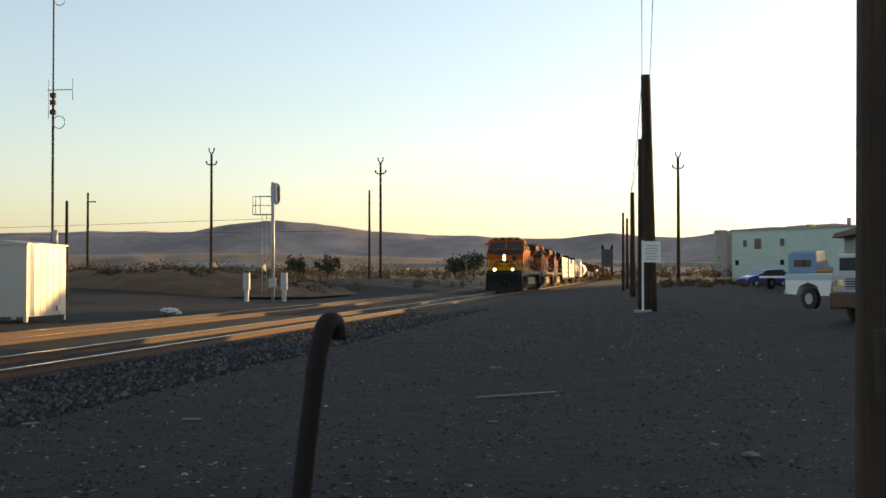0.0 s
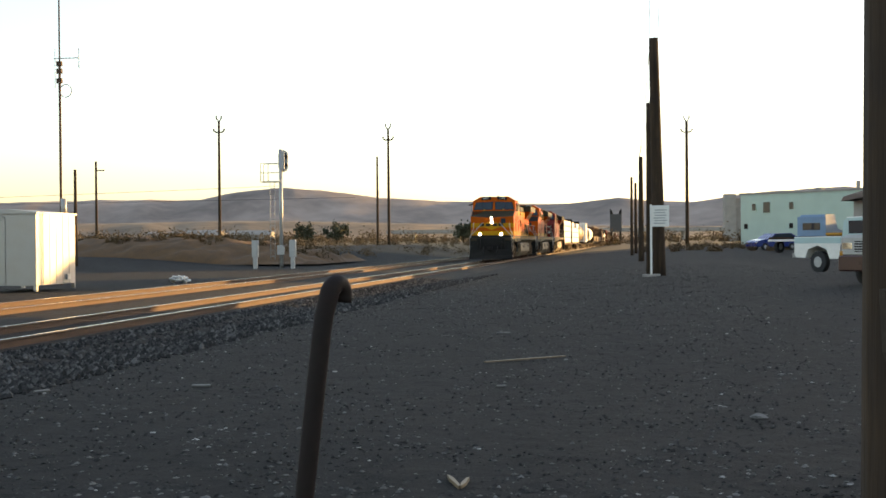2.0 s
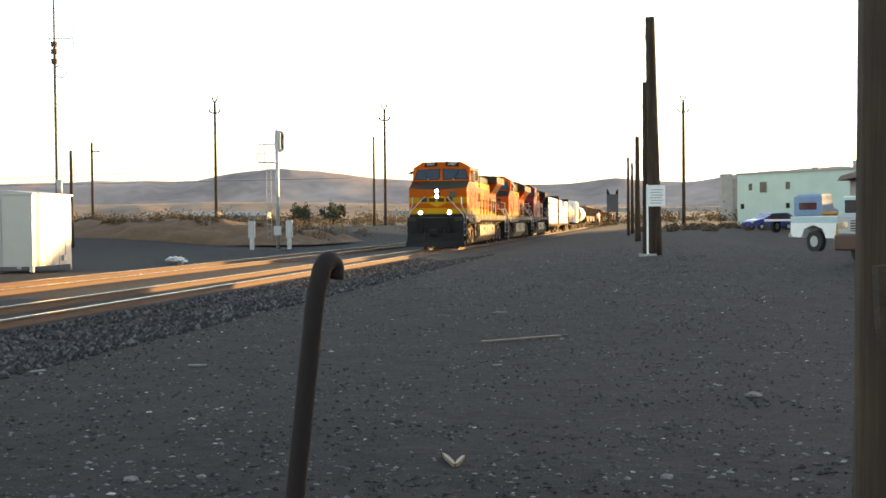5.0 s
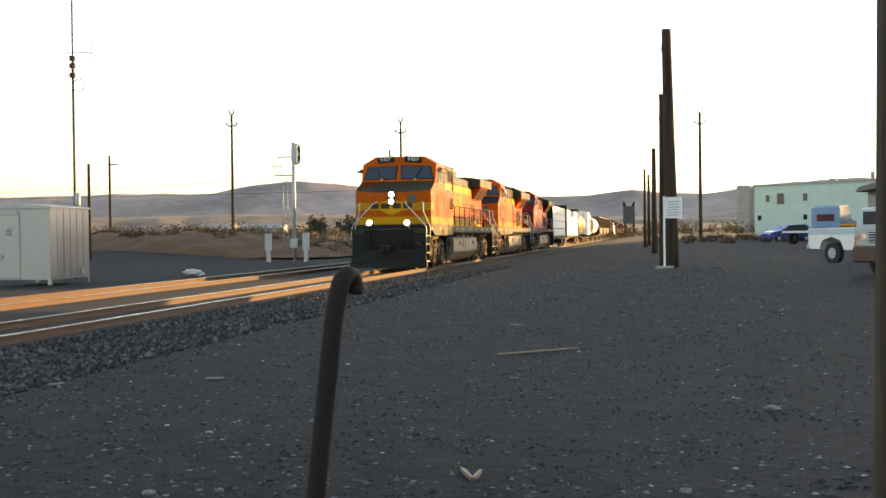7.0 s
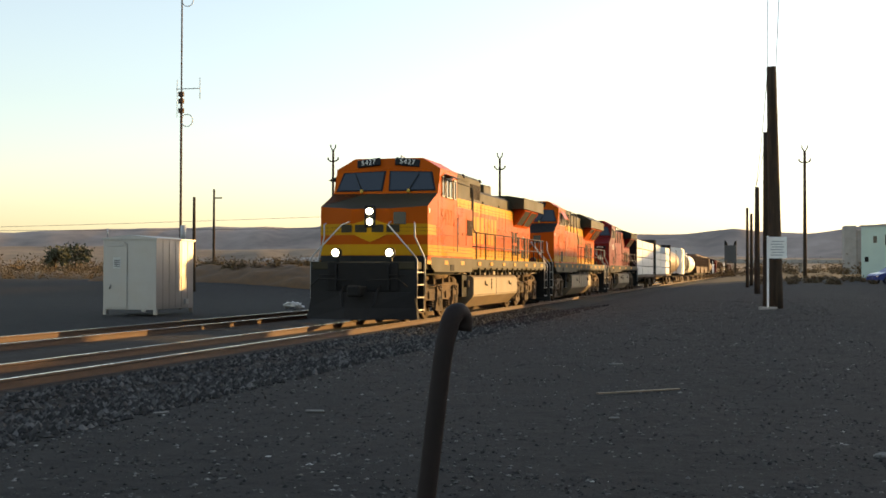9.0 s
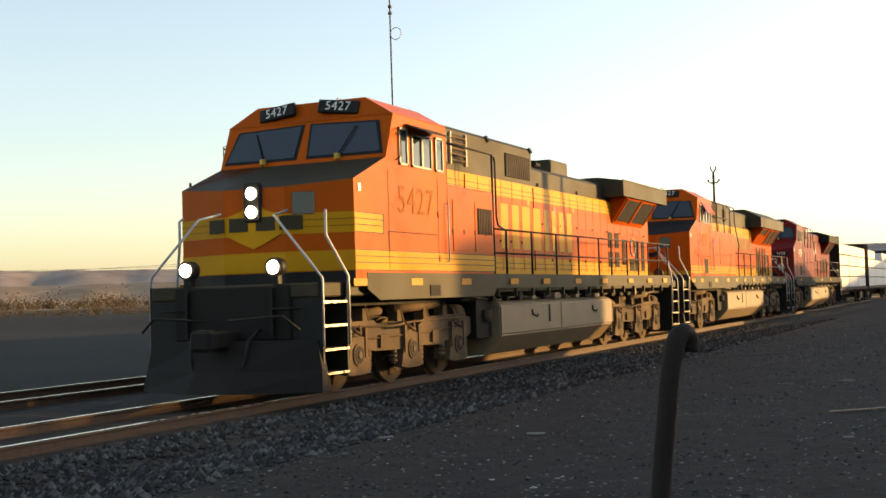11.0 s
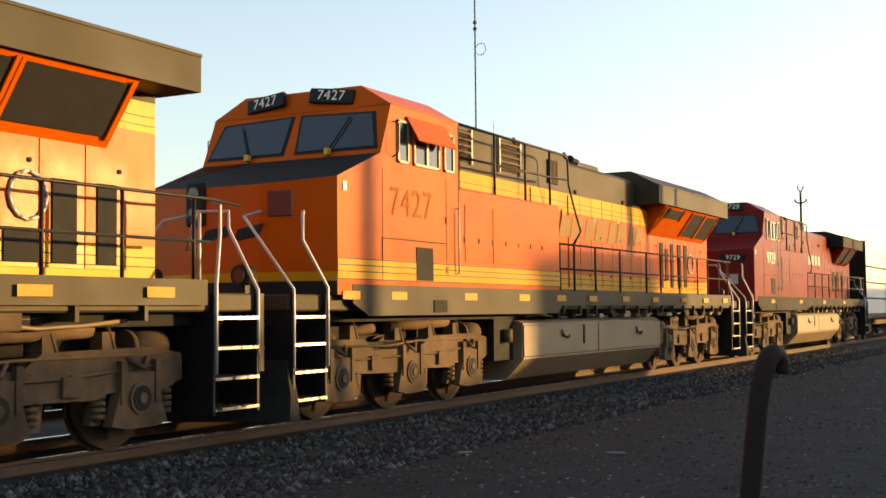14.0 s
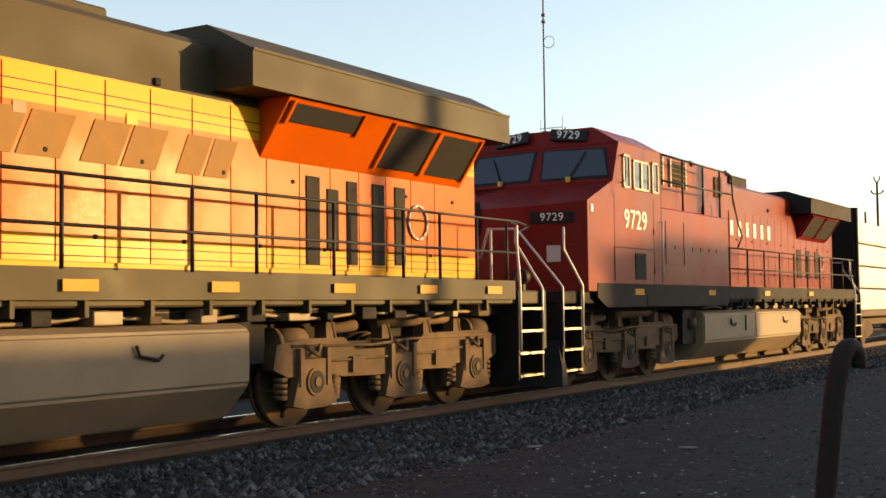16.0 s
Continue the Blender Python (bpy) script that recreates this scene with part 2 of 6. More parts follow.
def words(name, text, size, material, parent, m, label="", thick=0.0015):
    """Lettering in the built-in font, turned into a mesh."""
    cu = bpy.data.curves.new(name, "FONT")
    cu.body, cu.size, cu.extrude, cu.align_x, cu.align_y = text, size, thick, "CENTER", "CENTER"
    cu.space_character = 1.1
    tmp = bpy.data.objects.new(name, cu)
    me = bpy.data.meshes.new_from_object(tmp)
    me.materials.clear()
    me.materials.append(M[material])
    bpy.data.objects.remove(tmp)
    ob = new(name, me)
    if parent:
        ob.parent = parent
    ob.matrix_basis = m
    if label:
        ob["label"] = label
    return ob


# ---- ground, tracks and distance ----
def ease(v, a, b):
    u = min(max((v - a) / (b - a), 0.0), 1.0)
    return u * u * (3 - 2 * u)


def ground_z(x, y):
    """Height of the land: low beside the tracks, rising over the yard, a bank and hills far off."""
    z = 0.05 + 0.28 * ease(x, -8.2, -5.0)
    z += 0.37 * ease(x, -6.0, 2.0) * ease(y, 8, 36) + 0.35 * ease(x, -2, 10) * ease(y, 90, 150)
    z += (0.8 * ease(-x, 24, 40) * ease(y, 60, 85) * (1 - ease(y, 95, 120)))
    z += 1.3 * ease(y, 90, 150) * ease(-x, 18, 30)
    z -= 0.17 * ease(x, 3.5, 6) * ease(y, 36, 42) * (1 - ease(y, 55, 80))
    if y > 300:
        z += 0.004 * (y - 300) * ease(abs(x + 12), 8, 60)
    z += 0.02 * noise.noise(Vector((x * 0.7, y * 0.7, 3))) + 0.05 * noise.noise(Vector((x * 0.12, y * 0.12, 7))) * ease(abs(x + 11), 5, 9)
    return z


def spread(near, far, step, grow):
    v, s, out = 0.0, step, [0.0]
    while v < far:
        v += s
        out.append(v)
        if v > near:
            s *= grow
    return out


gy = [-v for v in spread(20, 4000, 2.0, 1.5)[:0:-1]] + spread(60, 4200, 0.8, 1.22)
gx = [-v for v in spread(40, 4000, 0.8, 1.22)[:0:-1]] + spread(30, 4000, 0.8, 1.25)
gv = [(x, y, ground_z(x, y)) for y in gy for x in gx]
nx = len(gx)
gf = [(j * nx + i, j * nx + i + 1, (j + 1) * nx + i + 1, (j + 1) * nx + i) for j in range(len(gy) - 1) for i in range(nx - 1)]
me = bpy.data.meshes.new("ground")
me.from_pydata(gv, [], gf)
me.polygons.foreach_set("use_smooth", [True] * len(gf))


def ground_material():
    """Dark cinder near the tracks, dry tan grass beyond the yard."""
    m = M["dirt"]
    n, l = m.node_tree.nodes, m.node_tree.links
    b = n["Principled BSDF"]
    b.inputs["Specular IOR Level"].default_value = 0.15
    old = b.inputs["Base Color"].links[0].from_socket
    tc, sep, nz = n.new("ShaderNodeTexCoord"), n.new("ShaderNodeSeparateXYZ"), n.new("ShaderNodeTexNoise")
    l.new(tc.outputs["Object"], sep.inputs[0])
    l.new(tc.outputs["Object"], nz.inputs["Vector"])
    nz.inputs["Scale"].default_value, nz.inputs["Detail"].default_value = 0.03, 8
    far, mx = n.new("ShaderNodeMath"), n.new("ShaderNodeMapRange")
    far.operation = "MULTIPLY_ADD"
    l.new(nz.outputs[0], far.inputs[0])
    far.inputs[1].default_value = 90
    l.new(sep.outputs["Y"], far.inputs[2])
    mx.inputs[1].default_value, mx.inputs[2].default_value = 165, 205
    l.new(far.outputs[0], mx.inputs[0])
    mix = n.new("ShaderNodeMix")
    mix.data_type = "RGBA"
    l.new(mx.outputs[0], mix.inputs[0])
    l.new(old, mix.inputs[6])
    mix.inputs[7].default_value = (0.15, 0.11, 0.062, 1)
    l.new(mix.outputs[2], b.inputs["Base Color"])


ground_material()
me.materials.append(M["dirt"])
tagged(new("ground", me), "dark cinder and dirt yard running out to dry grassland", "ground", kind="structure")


def hill(name, label, far, heights, material):
    """A ridge: az in degrees and height above the eye's level in degrees along it."""
    bm = bmesh.new()
    azs = [a for a, _ in heights]
    hs = [h for _, h in heights]
    rows = []
    for k in range(241):
        az = azs[0] + (azs[-1] - azs[0]) * k / 240
        h = float(np.interp(az, azs, hs))
        h = far * math.tan(radians(h)) * (1 + 0.03 * noise.noise(Vector((az * 0.9, 1, far)))) + 1.7
        a = radians(az)
        row = []
        for f, g in ((0.80, -0.02), (0.86, 0.3), (0.91, 0.42), (0.95, 0.75), (0.985, 0.97), (1.0, 1.0), (1.05, 0.8)):
            d = far * f * (1 + 0.02 * noise.noise(Vector((az * 0.5, f * 20, 5))))
            row.append(bm.verts.new((d * math.sin(a), d * math.cos(a), max(h * (g + 0.06 * noise.noise(Vector((az * 0.7, f * 30, 2)))), -2) if f < 0.98 else h * g)))
        rows.append(row)
    for a, b in zip(rows, rows[1:]):
        for i in range(len(a) - 1):
            bm.faces.new((a[i], a[i + 1], b[i + 1], b[i])).smooth = True
    tagged(part(name, bm, material), label, "hill", kind="structure")


# haze on the far ridge is only its paler colour
hill("hill_far", "long bare ridge with evening haze put into its pale colour", 3600,
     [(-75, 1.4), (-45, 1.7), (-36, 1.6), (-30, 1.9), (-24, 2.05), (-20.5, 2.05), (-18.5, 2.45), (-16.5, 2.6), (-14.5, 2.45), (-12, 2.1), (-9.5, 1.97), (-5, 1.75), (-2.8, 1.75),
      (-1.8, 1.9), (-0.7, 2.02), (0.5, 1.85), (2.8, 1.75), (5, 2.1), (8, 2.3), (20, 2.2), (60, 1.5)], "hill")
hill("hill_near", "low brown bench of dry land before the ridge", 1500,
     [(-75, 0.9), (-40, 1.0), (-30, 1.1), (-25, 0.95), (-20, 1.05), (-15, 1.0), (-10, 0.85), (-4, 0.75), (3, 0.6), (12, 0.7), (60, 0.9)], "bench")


def railway(name, label, cx, ya, yb, tie_from, tie_to):
    root = thing(name, label, "railway track", pose(cx, 0, 0), kind="structure")
    sec = [(-0.035, 0.0), (0.035, 0.0), (0.037, -0.03), (0.01, -0.045), (0.01, -0.13), (0.07, -0.155), (0.07, -0.165), (-0.07, -0.165), (-0.07, -0.155), (-0.01, -0.13), (-0.01, -0.045), (-0.037, -0.03)]
    for s in (-0.7525, 0.7525):
        bm = bmesh.new()
        prism(bm, [(s + x, RAIL + z) for x, z in sec], ya, yb, mats=[0] + [1] * 11, cap=1)
        part("rail", bm, ["bright", "rust"], root, "rail with a bright worn head")
    bm = bmesh.new()
    n = 160
    prev = None
    rnd = random.Random(4)
    for k in range(n + 1):
        y = ya + (yb - ya) * (k / n) ** 1.6
        w = [rnd.uniform(-0.05, 0.05) for _ in range(6)]
        ring = [bm.verts.new((x + dx, y, z)) for (x, z), dx in zip([(-2.5, 0.02), (-1.75, 0.16), (-0.85, 0.15), (0.85, 0.15), (1.75, 0.14), (2.6, 0.0)], w)]
        if prev:
            for a in range(5):
                bm.faces.new((prev[a], prev[a + 1], ring[a + 1], ring[a])).smooth = True
        prev = ring
    part("ballast_bed", bm, "ballast", root)
    tie = mesh_of("tie", boxes((-1.3, 1.3, -0.115, 0.115, 0.0, 0.17), bev=0.012), "tie")
    y, k = tie_from, 0
    while y < tie_to and k < 200:
        t = part("tie", tie, None, root)
        t.matrix_basis = pose(rnd.uniform(-0.06, 0.06), y, rnd.uniform(-0.034, -0.016), 0, 0, rnd.uniform(-1.2, 1.2))
        y += 0.53
        k += 1
    bm = bmesh.new()
    while y < tie_to + 160:
        box(bm, -1.3, 1.3, y - 0.115, y + 0.115, 0.0, 0.148)
        y += 0.53
    tagged(part("far_ties", bm, "tie", root), kind="stuff")
    return root


railway("railway_track_1", "main railway track on dark ballast with shiny rails", TRACK_X, -60, 2500, 2.0, 100)
railway("railway_track_2", "second railway track beyond the main one", TRACK2_X, -60, 2500, 14.0, 100)


def scatter(name, label, count, place, size, material, seed, flat=1.0):
    """Broken stones strewn over the ground, joined as one."""
    rnd = random.Random(seed)
    vs, fs = [], []
    ico = [(0, 0, 1), (0.9, 0, 0.2), (0.2, 0.9, 0.1), (-0.8, 0.4, 0.2), (-0.5, -0.8, 0.1), (0.5, -0.7, 0.3), (0, 0, -0.7)]
    tri = [(0, 1, 2), (0, 2, 3), (0, 3, 4), (0, 4, 5), (0, 5, 1), (6, 2, 1), (6, 3, 2), (6, 4, 3), (6, 5, 4), (6, 1, 5)]
    for _ in range(count):
        x, y, z = place(rnd)
        s = size(rnd)
        a = rnd.uniform(0, 6.28)
        c, d = math.cos(a), math.sin(a)
        o = len(vs)
        for p in ico:
            q = [v * s * rnd.uniform(0.6, 1.3) for v in p]
            vs.append((x + q[0] * c - q[1] * d, y + q[0] * d + q[1] * c, z + q[2] * flat))
        fs += [tuple(o + i for i in t) for t in tri]
    me = bpy.data.meshes.new(name)
    me.from_pydata(vs, [], fs)
    me.materials.append(M[material])
    return tagged(new(name, me), label, "stones", kind="stuff")


def on_shoulder(r):
    y = 5 + 45 * r.random() ** 1.4
    x = -8.9 + 3.3 * r.random() ** 1.35
    return x, y, max(0.14 - 0.19 * (x + 8.33), ground_z(x, y)) * (1 if x > -8.33 else 0) + (0.14 if x <= -8.33 else 0)


def on_yard(r):
    d, a = 5 + 45 * r.random() ** 1.7, radians(r.uniform(-52, 14))
    x, y = d * math.sin(a), d * math.cos(a)
    if x < -7.2:
        x = r.uniform(-7.2, 2)
    return x, y, ground_z(x, y)


scatter("ballast_stones", "loose crushed rock along the track's shoulder", 16000, on_shoulder, lambda r: r.uniform(0.02, 0.06), "rock", 11)
scatter("yard_pebbles", "small dark stones strewn over the yard", 42000, on_yard, lambda r: 0.005 + 0.022 * r.random() ** 3, "pebble", 12, 0.6)
scatter("pale_scraps", "pale stones and scraps of litter on the yard", 2600, on_yard, lambda r: 0.006 + 0.026 * r.random() ** 4, "litter", 13, 0.4)


# ---- locomotives: x across from the track's centre, y back from the nose corner, z above the rail ----
def side_frame():
    bm = bmesh.new()
    prism(bm, [(-2.62, 0.72), (-2.55, 1.0), (-2.1, 1.06), (-1.25, 1.06), (-1.0, 0.9), (0.35, 0.9), (0.6, 1.06), (2.1, 1.08), (2.6, 1.0), (2.62, 0.72),
               (2.35, 0.62), (1.45, 0.62), (1.3, 0.56), (0.5, 0.58), (-0.5, 0.56), (-1.3, 0.58), (-1.45, 0.62), (-2.35, 0.62)], 1.04, 1.2, "x")
    for a in (-1.9, 0, 1.9):
        prism(bm, [(a - 0.42, 0.28), (a - 0.36, 0.45), (a - 0.24, 0.82), (a + 0.24, 0.82), (a + 0.36, 0.45), (a + 0.42, 0.28), (a + 0.2, 0.24), (a - 0.2, 0.24)], 1.12, 1.25, "x")
        tube(bm, [(1.24, a, 0.55), (1.275, a, 0.55)], 0.17, 14)
        tube(bm, [(1.27, a, 0.55), (1.285, a, 0.55)], 0.135, 14, 1)
        tube(bm, [(1.28, a, 0.55), (1.30, a, 0.55)], 0.06, 8)
        for d in (-0.5, 0.5):
            for k in range(4):
                tube(bm, [(1.12, a + d, 0.36 + 0.07 * k), (1.12, a + d, 0.41 + 0.07 * k)], 0.085, 8)
    for a in (-0.95, 0.95):
        tube(bm, [(1.19, a, 0.76), (1.206, a, 0.76)], 0.075, 10, 1)
    return bm


def truck_gear():
    """Brake cylinders, links and pipes over a side frame."""
    bm = bmesh.new()
    for a, z in ((-2.15, 1.02), (2.2, 1.08)):
        tube(bm, [(1.0, a - 0.25, z), (1.0, a + 0.25, z)], 0.17, 12)
        tube(bm, [(1.0, a - 0.32, z), (1.0, a - 0.25, z)], 0.19, 12)
    tube(bm, [(1.2, -2.3, 0.98), (1.2, -0.6, 0.95), (1.2, 0.2, 1.0), (1.2, 2.3, 1.0)], 0.02, 6)
    tube(bm, [(1.1, -0.5, 1.22), (1.1, 1.3, 1.28)], 0.09, 8)
    tube(bm, [(1.1, -1.6, 1.15), (1.1, -0.9, 1.2)], 0.07, 8)
    for a in (-1.5, -0.3, 0.7, 1.5):
        box(bm, 1.0, 1.18, a - 0.09, a + 0.09, 1.02, 1.25)
        tube(bm, [(1.16, a, 1.3), (1.18, a + 0.12, 1.0), (1.14, a + 0.3, 0.75)], 0.025, 6)
    for a in (-1.9, 0, 1.9):
        tube(bm, [(1.2, a - 0.16, 0.98), (1.3, a, 0.86), (1.2, a + 0.16, 0.98)], 0.028, 6)
        box(bm, 1.2, 1.27, a - 0.3, a - 0.22, 0.5, 0.95)
        box(bm, 1.2, 1.27, a + 0.22, a + 0.3, 0.5, 0.95)
    tube(bm, [(1.22, -2.2, 0.85), (1.22, -1.4, 0.78), (1.22, 1.0, 0.8), (1.22, 2.3, 0.9)], 0.016, 5)
    for a in (-1.0, 0.95):
        box(bm, 1.19, 1.25, a - 0.13, a + 0.13, 0.62, 0.82)
    for a in (-1.35, 1.35, 0.55):
        prism(bm, [(a - 0.05, 0.3), (a + 0.1, 0.3), (a + 0.18, 0.95), (a + 0.06, 0.95)], 1.02, 1.12, "x")
    return bm


def wheelset_mesh():
    bm = bmesh.new()
    tube(bm, [(-0.95, 0, 0), (0.95, 0, 0)], 0.09, 10)
    for s in (-1, 1):
        tube(bm, [(s * 0.69, 0, 0), (s * 0.72, 0, 0)], 0.56, 36)
        tube(bm, [(s * 0.72, 0, 0), (s * 0.83, 0, 0)], 0.533, 36)
        tube(bm, [(s * 0.82, 0, 0), (s * 0.86, 0, 0)], 0.2, 16)
        for k in range(6):
            c, d = math.cos(k * math.pi / 3), math.sin(k * math.pi / 3)
            tube(bm, [(s * 0.835, 0.22 * c, 0.22 * d), (s * 0.835, 0.43 * c, 0.43 * d)], 0.03, 5)
    return mesh_of("wheelset", bm, "truckgrime")


FRAME_ME = mesh_of("side_frame", side_frame(), ["truckgrime", "under"])
GEAR_ME = mesh_of("brake_gear", truck_gear(), "truckgrime")
WHEEL_ME = wheelset_mesh()
WHEELS = []      # wheelsets with their radius, for motions()


def strip_profile(breaks, xh, top, crown):
    """Outline of a hood: colour bands up the side to a chamfered top. breaks: (z, index of the colour above it)."""
    right = [(xh, z) for z, _ in breaks] + [(xh, top - 0.09), (xh - 0.12, top), (crown, top + 0.04)]
    mats = [i for _, i in breaks] + [breaks[-1][1]] * 3
    pts = right + [(-x, z) for x, z in reversed(right)]
    return pts, mats + mats[-2::-1] + [0]


def hood_door(breaks, z0, z1, width):
    """One door leaf carrying the colour bands of the hood."""
    bm = bmesh.new()
    start = [i for z, i in breaks if z <= z0][-1]
    mid = [(z, i) for z, i in breaks if z0 < z < z1]
    pts = [(0, z0), (0.022, z0)] + [(0.022, z) for z, _ in mid] + [(0.022, z1), (0, z1)]
    cols = [0, start] + [i for _, i in mid] + [0, 0]
    return prism(bm, pts, 0, width, mats=cols)


LATCH_ME = mesh_of("latch", tubes([(0.02, 0.48, 2.5), (0.04, 0.48, 2.5)], r=0.026, seg=8), "under")


def locomotive(st):
    main, dark, hi = st["slots"][0], st["slots"][1], st["slots"][2]
    root = thing("locomotive", st["label"], "locomotive", group="locomotives of the train")
    e0 = st["wide_to"]

    # frame and side sills
    bm = boxes((-1.45, 1.45, -0.95, 20.35, 1.45, 1.66), bev=0.02)
    part("frame", bm, dark, root)
    for s in (-1, 1):
        part("deep_side_sill", prism(bmesh.new(), [(0.35, 1.80), (0.35, 1.55), (0.75, 1.38), (e0 - 0.15, 1.38), (e0, 1.46), (e0 + 0.1, 1.8)], s * 1.535, s * 1.56, "x"), dark, root)
        part("jacking_pad", boxes((s * 1.545, s * 1.575, 2.55, 2.95, 1.42, 1.6)), "under", root)
        part("stencil_plate", boxes((s * 1.56, s * 1.564, 2.62, 2.85, 1.42, 1.52)), "white", root)
    bm = bmesh.new()
    for s in (-1, 1):
        box(bm, s * 1.44, s * 1.53, e0, 19.3, 1.52, 1.8)
        for k in range(14):
            y = e0 + 0.3 + k * (19 - e0) / 14
            box(bm, s * 1.2, s * 1.5, y, y + 0.05, 1.36, 1.52)
    part("walkway_edge", bm, dark, root)
    rnd = random.Random(8)
    for s in (1, -1):
        for j, z in enumerate((1.33, 1.42, 1.38)):
            p = [(s * (1.3 - 0.12 * j), e0 - 1 + 0.6 * k, z + 0.035 * math.sin(k * 1.7 + j)) for k in range(int((19.5 - e0) / 0.6) + 1)]
            part("pipe", tubes(p, r=0.022, seg=5), "tank", root)
        for k in range(16):
            y = e0 + 0.2 + k * 0.72
            part("cable_clamp", boxes((s * 1.05, s * 1.42, y, y + rnd.uniform(0.1, 0.4), 1.28, rnd.uniform(1.36, 1.5)), bev=0.01), rnd.choice(("under", "under", "truckgrime", "tank")), root)
    for s in (-1, 1):
        for y in st["reflect"]:
            part("reflector", boxes((s * 1.56, s * 1.566, y, y + 0.42, 1.6, 1.71)), "reflector", root)

    # nose and cab
    bm = bmesh.new()
    prism(bm, [(0, 1.66), (0, 3.2), (1.08, 3.62), (1.38, 4.36), (3.4, 4.36), (3.4, 1.66)], -1.55, 1.55, "x")
    part("cab_body", bm, main, root)
    bm = bmesh.new()
    lo, hi_, mid = [], [], []
    for x, y, z in ((-1.55, 0, 3.2), (-0.55, -0.32, 3.12), (0.55, -0.32, 3.12), (1.55, 0, 3.2)):
        lo.append(bm.verts.new((x, y, 1.66)))
        hi_.append(bm.verts.new((x, y, z)))
        mid.append(bm.verts.new((x, 1.08, 3.62)))
    for i in range(3):
        bm.faces.new((lo[i], lo[i + 1], hi_[i + 1], hi_[i]))
        bm.faces.new((hi_[i], hi_[i + 1], mid[i + 1], mid[i])).material_index = 1
    bm.faces.new(lo)
    part("nose", bm, [main, st["nosetop"]], root)
    bm = bmesh.new()
    prism(bm, [(1.56, 4.34), (1.02, 4.66), (-1.02, 4.66), (-1.56, 4.34)], 1.36, 3.42)
    for v in bm.verts:
        if v.co.y < 2 and v.co.z > 4.5:
            v.co.y += 0.08
    part("cab_roof", bm, st["roof"], root)
    for k, (y0, y1, za, zb) in enumerate(st["bands"]):
        for s in (-1, 1):
            part("stripe", boxes((s * 1.55, s * 1.556, y0, y1, za, zb)), hi, root)
            for f in (0.0, 0.36, 0.66, 0.96):
                z = za + (zb - za) * f
                part("pinstripe", boxes((s * 1.556, s * 1.559, y0, y1, z, z + 0.014)), "black", root)
            if y1 < 1:
                part("pinstripe", boxes((s * 1.556, s * 1.559, y1 - 0.02, y1 + 0.012, za, zb)), "black", root)
    # front stripes follow the folded nose
    for za, zb, ix in st["nosebands"]:
        bm = bmesh.new()
        for (xa, ya), (xb, yb) in (((-1.55, -0.006), (-0.55, -0.326)), ((-0.55, -0.326), (0.55, -0.326)), ((0.55, -0.326), (1.55, -0.006))):
            prism(bm, [(xa, ya), (xb, yb), (xb, yb - 0.004), (xa, ya - 0.004)], za, zb, "z")
        part("stripe", bm, ix, root)
    for s in (-1, 1):
        # windshield pane, wiper and surround
        def on(x, u, out):
            return (x, 1.08 + 0.30 * u - 0.927 * out, 3.62 + 0.74 * u + 0.376 * out)
        for nm, grow, out, m_ in (("windshield_gasket", 0.05, 0.008, "black"), ("windshield", 0.0, 0.02, "glass")):
            bm = bmesh.new()
            a = [(0.14 - grow, 0.14), (0.10 - grow, 0.86), (1.28 + grow, 0.80), (1.44 + grow, 0.14)]
            a = [(x, u + (grow if u > 0.5 else -grow)) for x, u in a]
            q = [bm.verts.new(on(s * x, u, o)) for o in (out, out - 0.02) for x, u in a]
            for i in range(4):
                bm.faces.new((q[i], q[(i + 1) % 4], q[4 + (i + 1) % 4], q[4 + i]))
            bm.faces.new(q[:4])
            part(nm, bm, m_, root)
        part("wiper", tubes([on(s * 0.7, 0.1, 0.05), on(s * 0.95, 0.75, 0.05)], r=0.012), "black", root)
        part("wiper_motor", boxes((s * 0.66, s * 0.74, 1.0, 1.1, 3.64, 3.74), bev=0.015), "flag", root)
        # number boards on the angled roof front
        bm = boxes((-0.36, 0.36, -0.04, 0.04, -0.11, 0.11), bev=0.015)
        nb = part("number_board", bm, "black", root)
        nb.matrix_basis = pose(s * 0.58, 1.36, 4.53, -10, s * 6, s * 5)
        words("lettering", st["number"], 0.21, "text", nb, pose(0, -0.046, 0, 90, 0, 0))
        # side windows
        for y0, y1, z0, z1 in ((1.52, 1.84, 3.53, 4.14), (1.98, 2.76, 3.53, 4.08), (2.9, 3.22, 3.53, 4.12)):
            x = s * 1.55
            bm = boxes((x, x + s * 0.03, y0, y1, z0, z0 + 0.035), (x, x + s * 0.03, y0, y1, z1 - 0.035, z1),
                       (x, x + s * 0.03, y0, y0 + 0.04, z0, z1), (x, x + s * 0.03, y1 - 0.04, y1, z0, z1),
                       *([(x, x + s * 0.035, (y0 + y1) / 2 - 0.03, (y0 + y1) / 2 + 0.03, z0, z1)] if y1 - y0 > 0.5 else []))
            w = part("side_window", bm, "frame", root, "pale metal framed cab window")
            part("pane", boxes((x, x + s * 0.012, y0 + 0.03, y1 - 0.03, z0 + 0.03, z1 - 0.03)), "glass", w)
        if st["awning_out"]:
            a = part("awning", boxes((0, 0.02, 0, 1.15, 0, 0.42)), st["awning"], root, "sunshade over the cab window")
            a.matrix_basis = Matrix.Translation((s * 1.57, 1.78, 4.22)) @ Euler((0, radians(180 - st["awning_out"]) * s, 0)).to_matrix().to_4x4()
        words("lettering", st["number"], st["numsize"], st["numcolor"], root, pose(s * 1.557, st["numat"], 2.955, 90, 0, 90 * s))
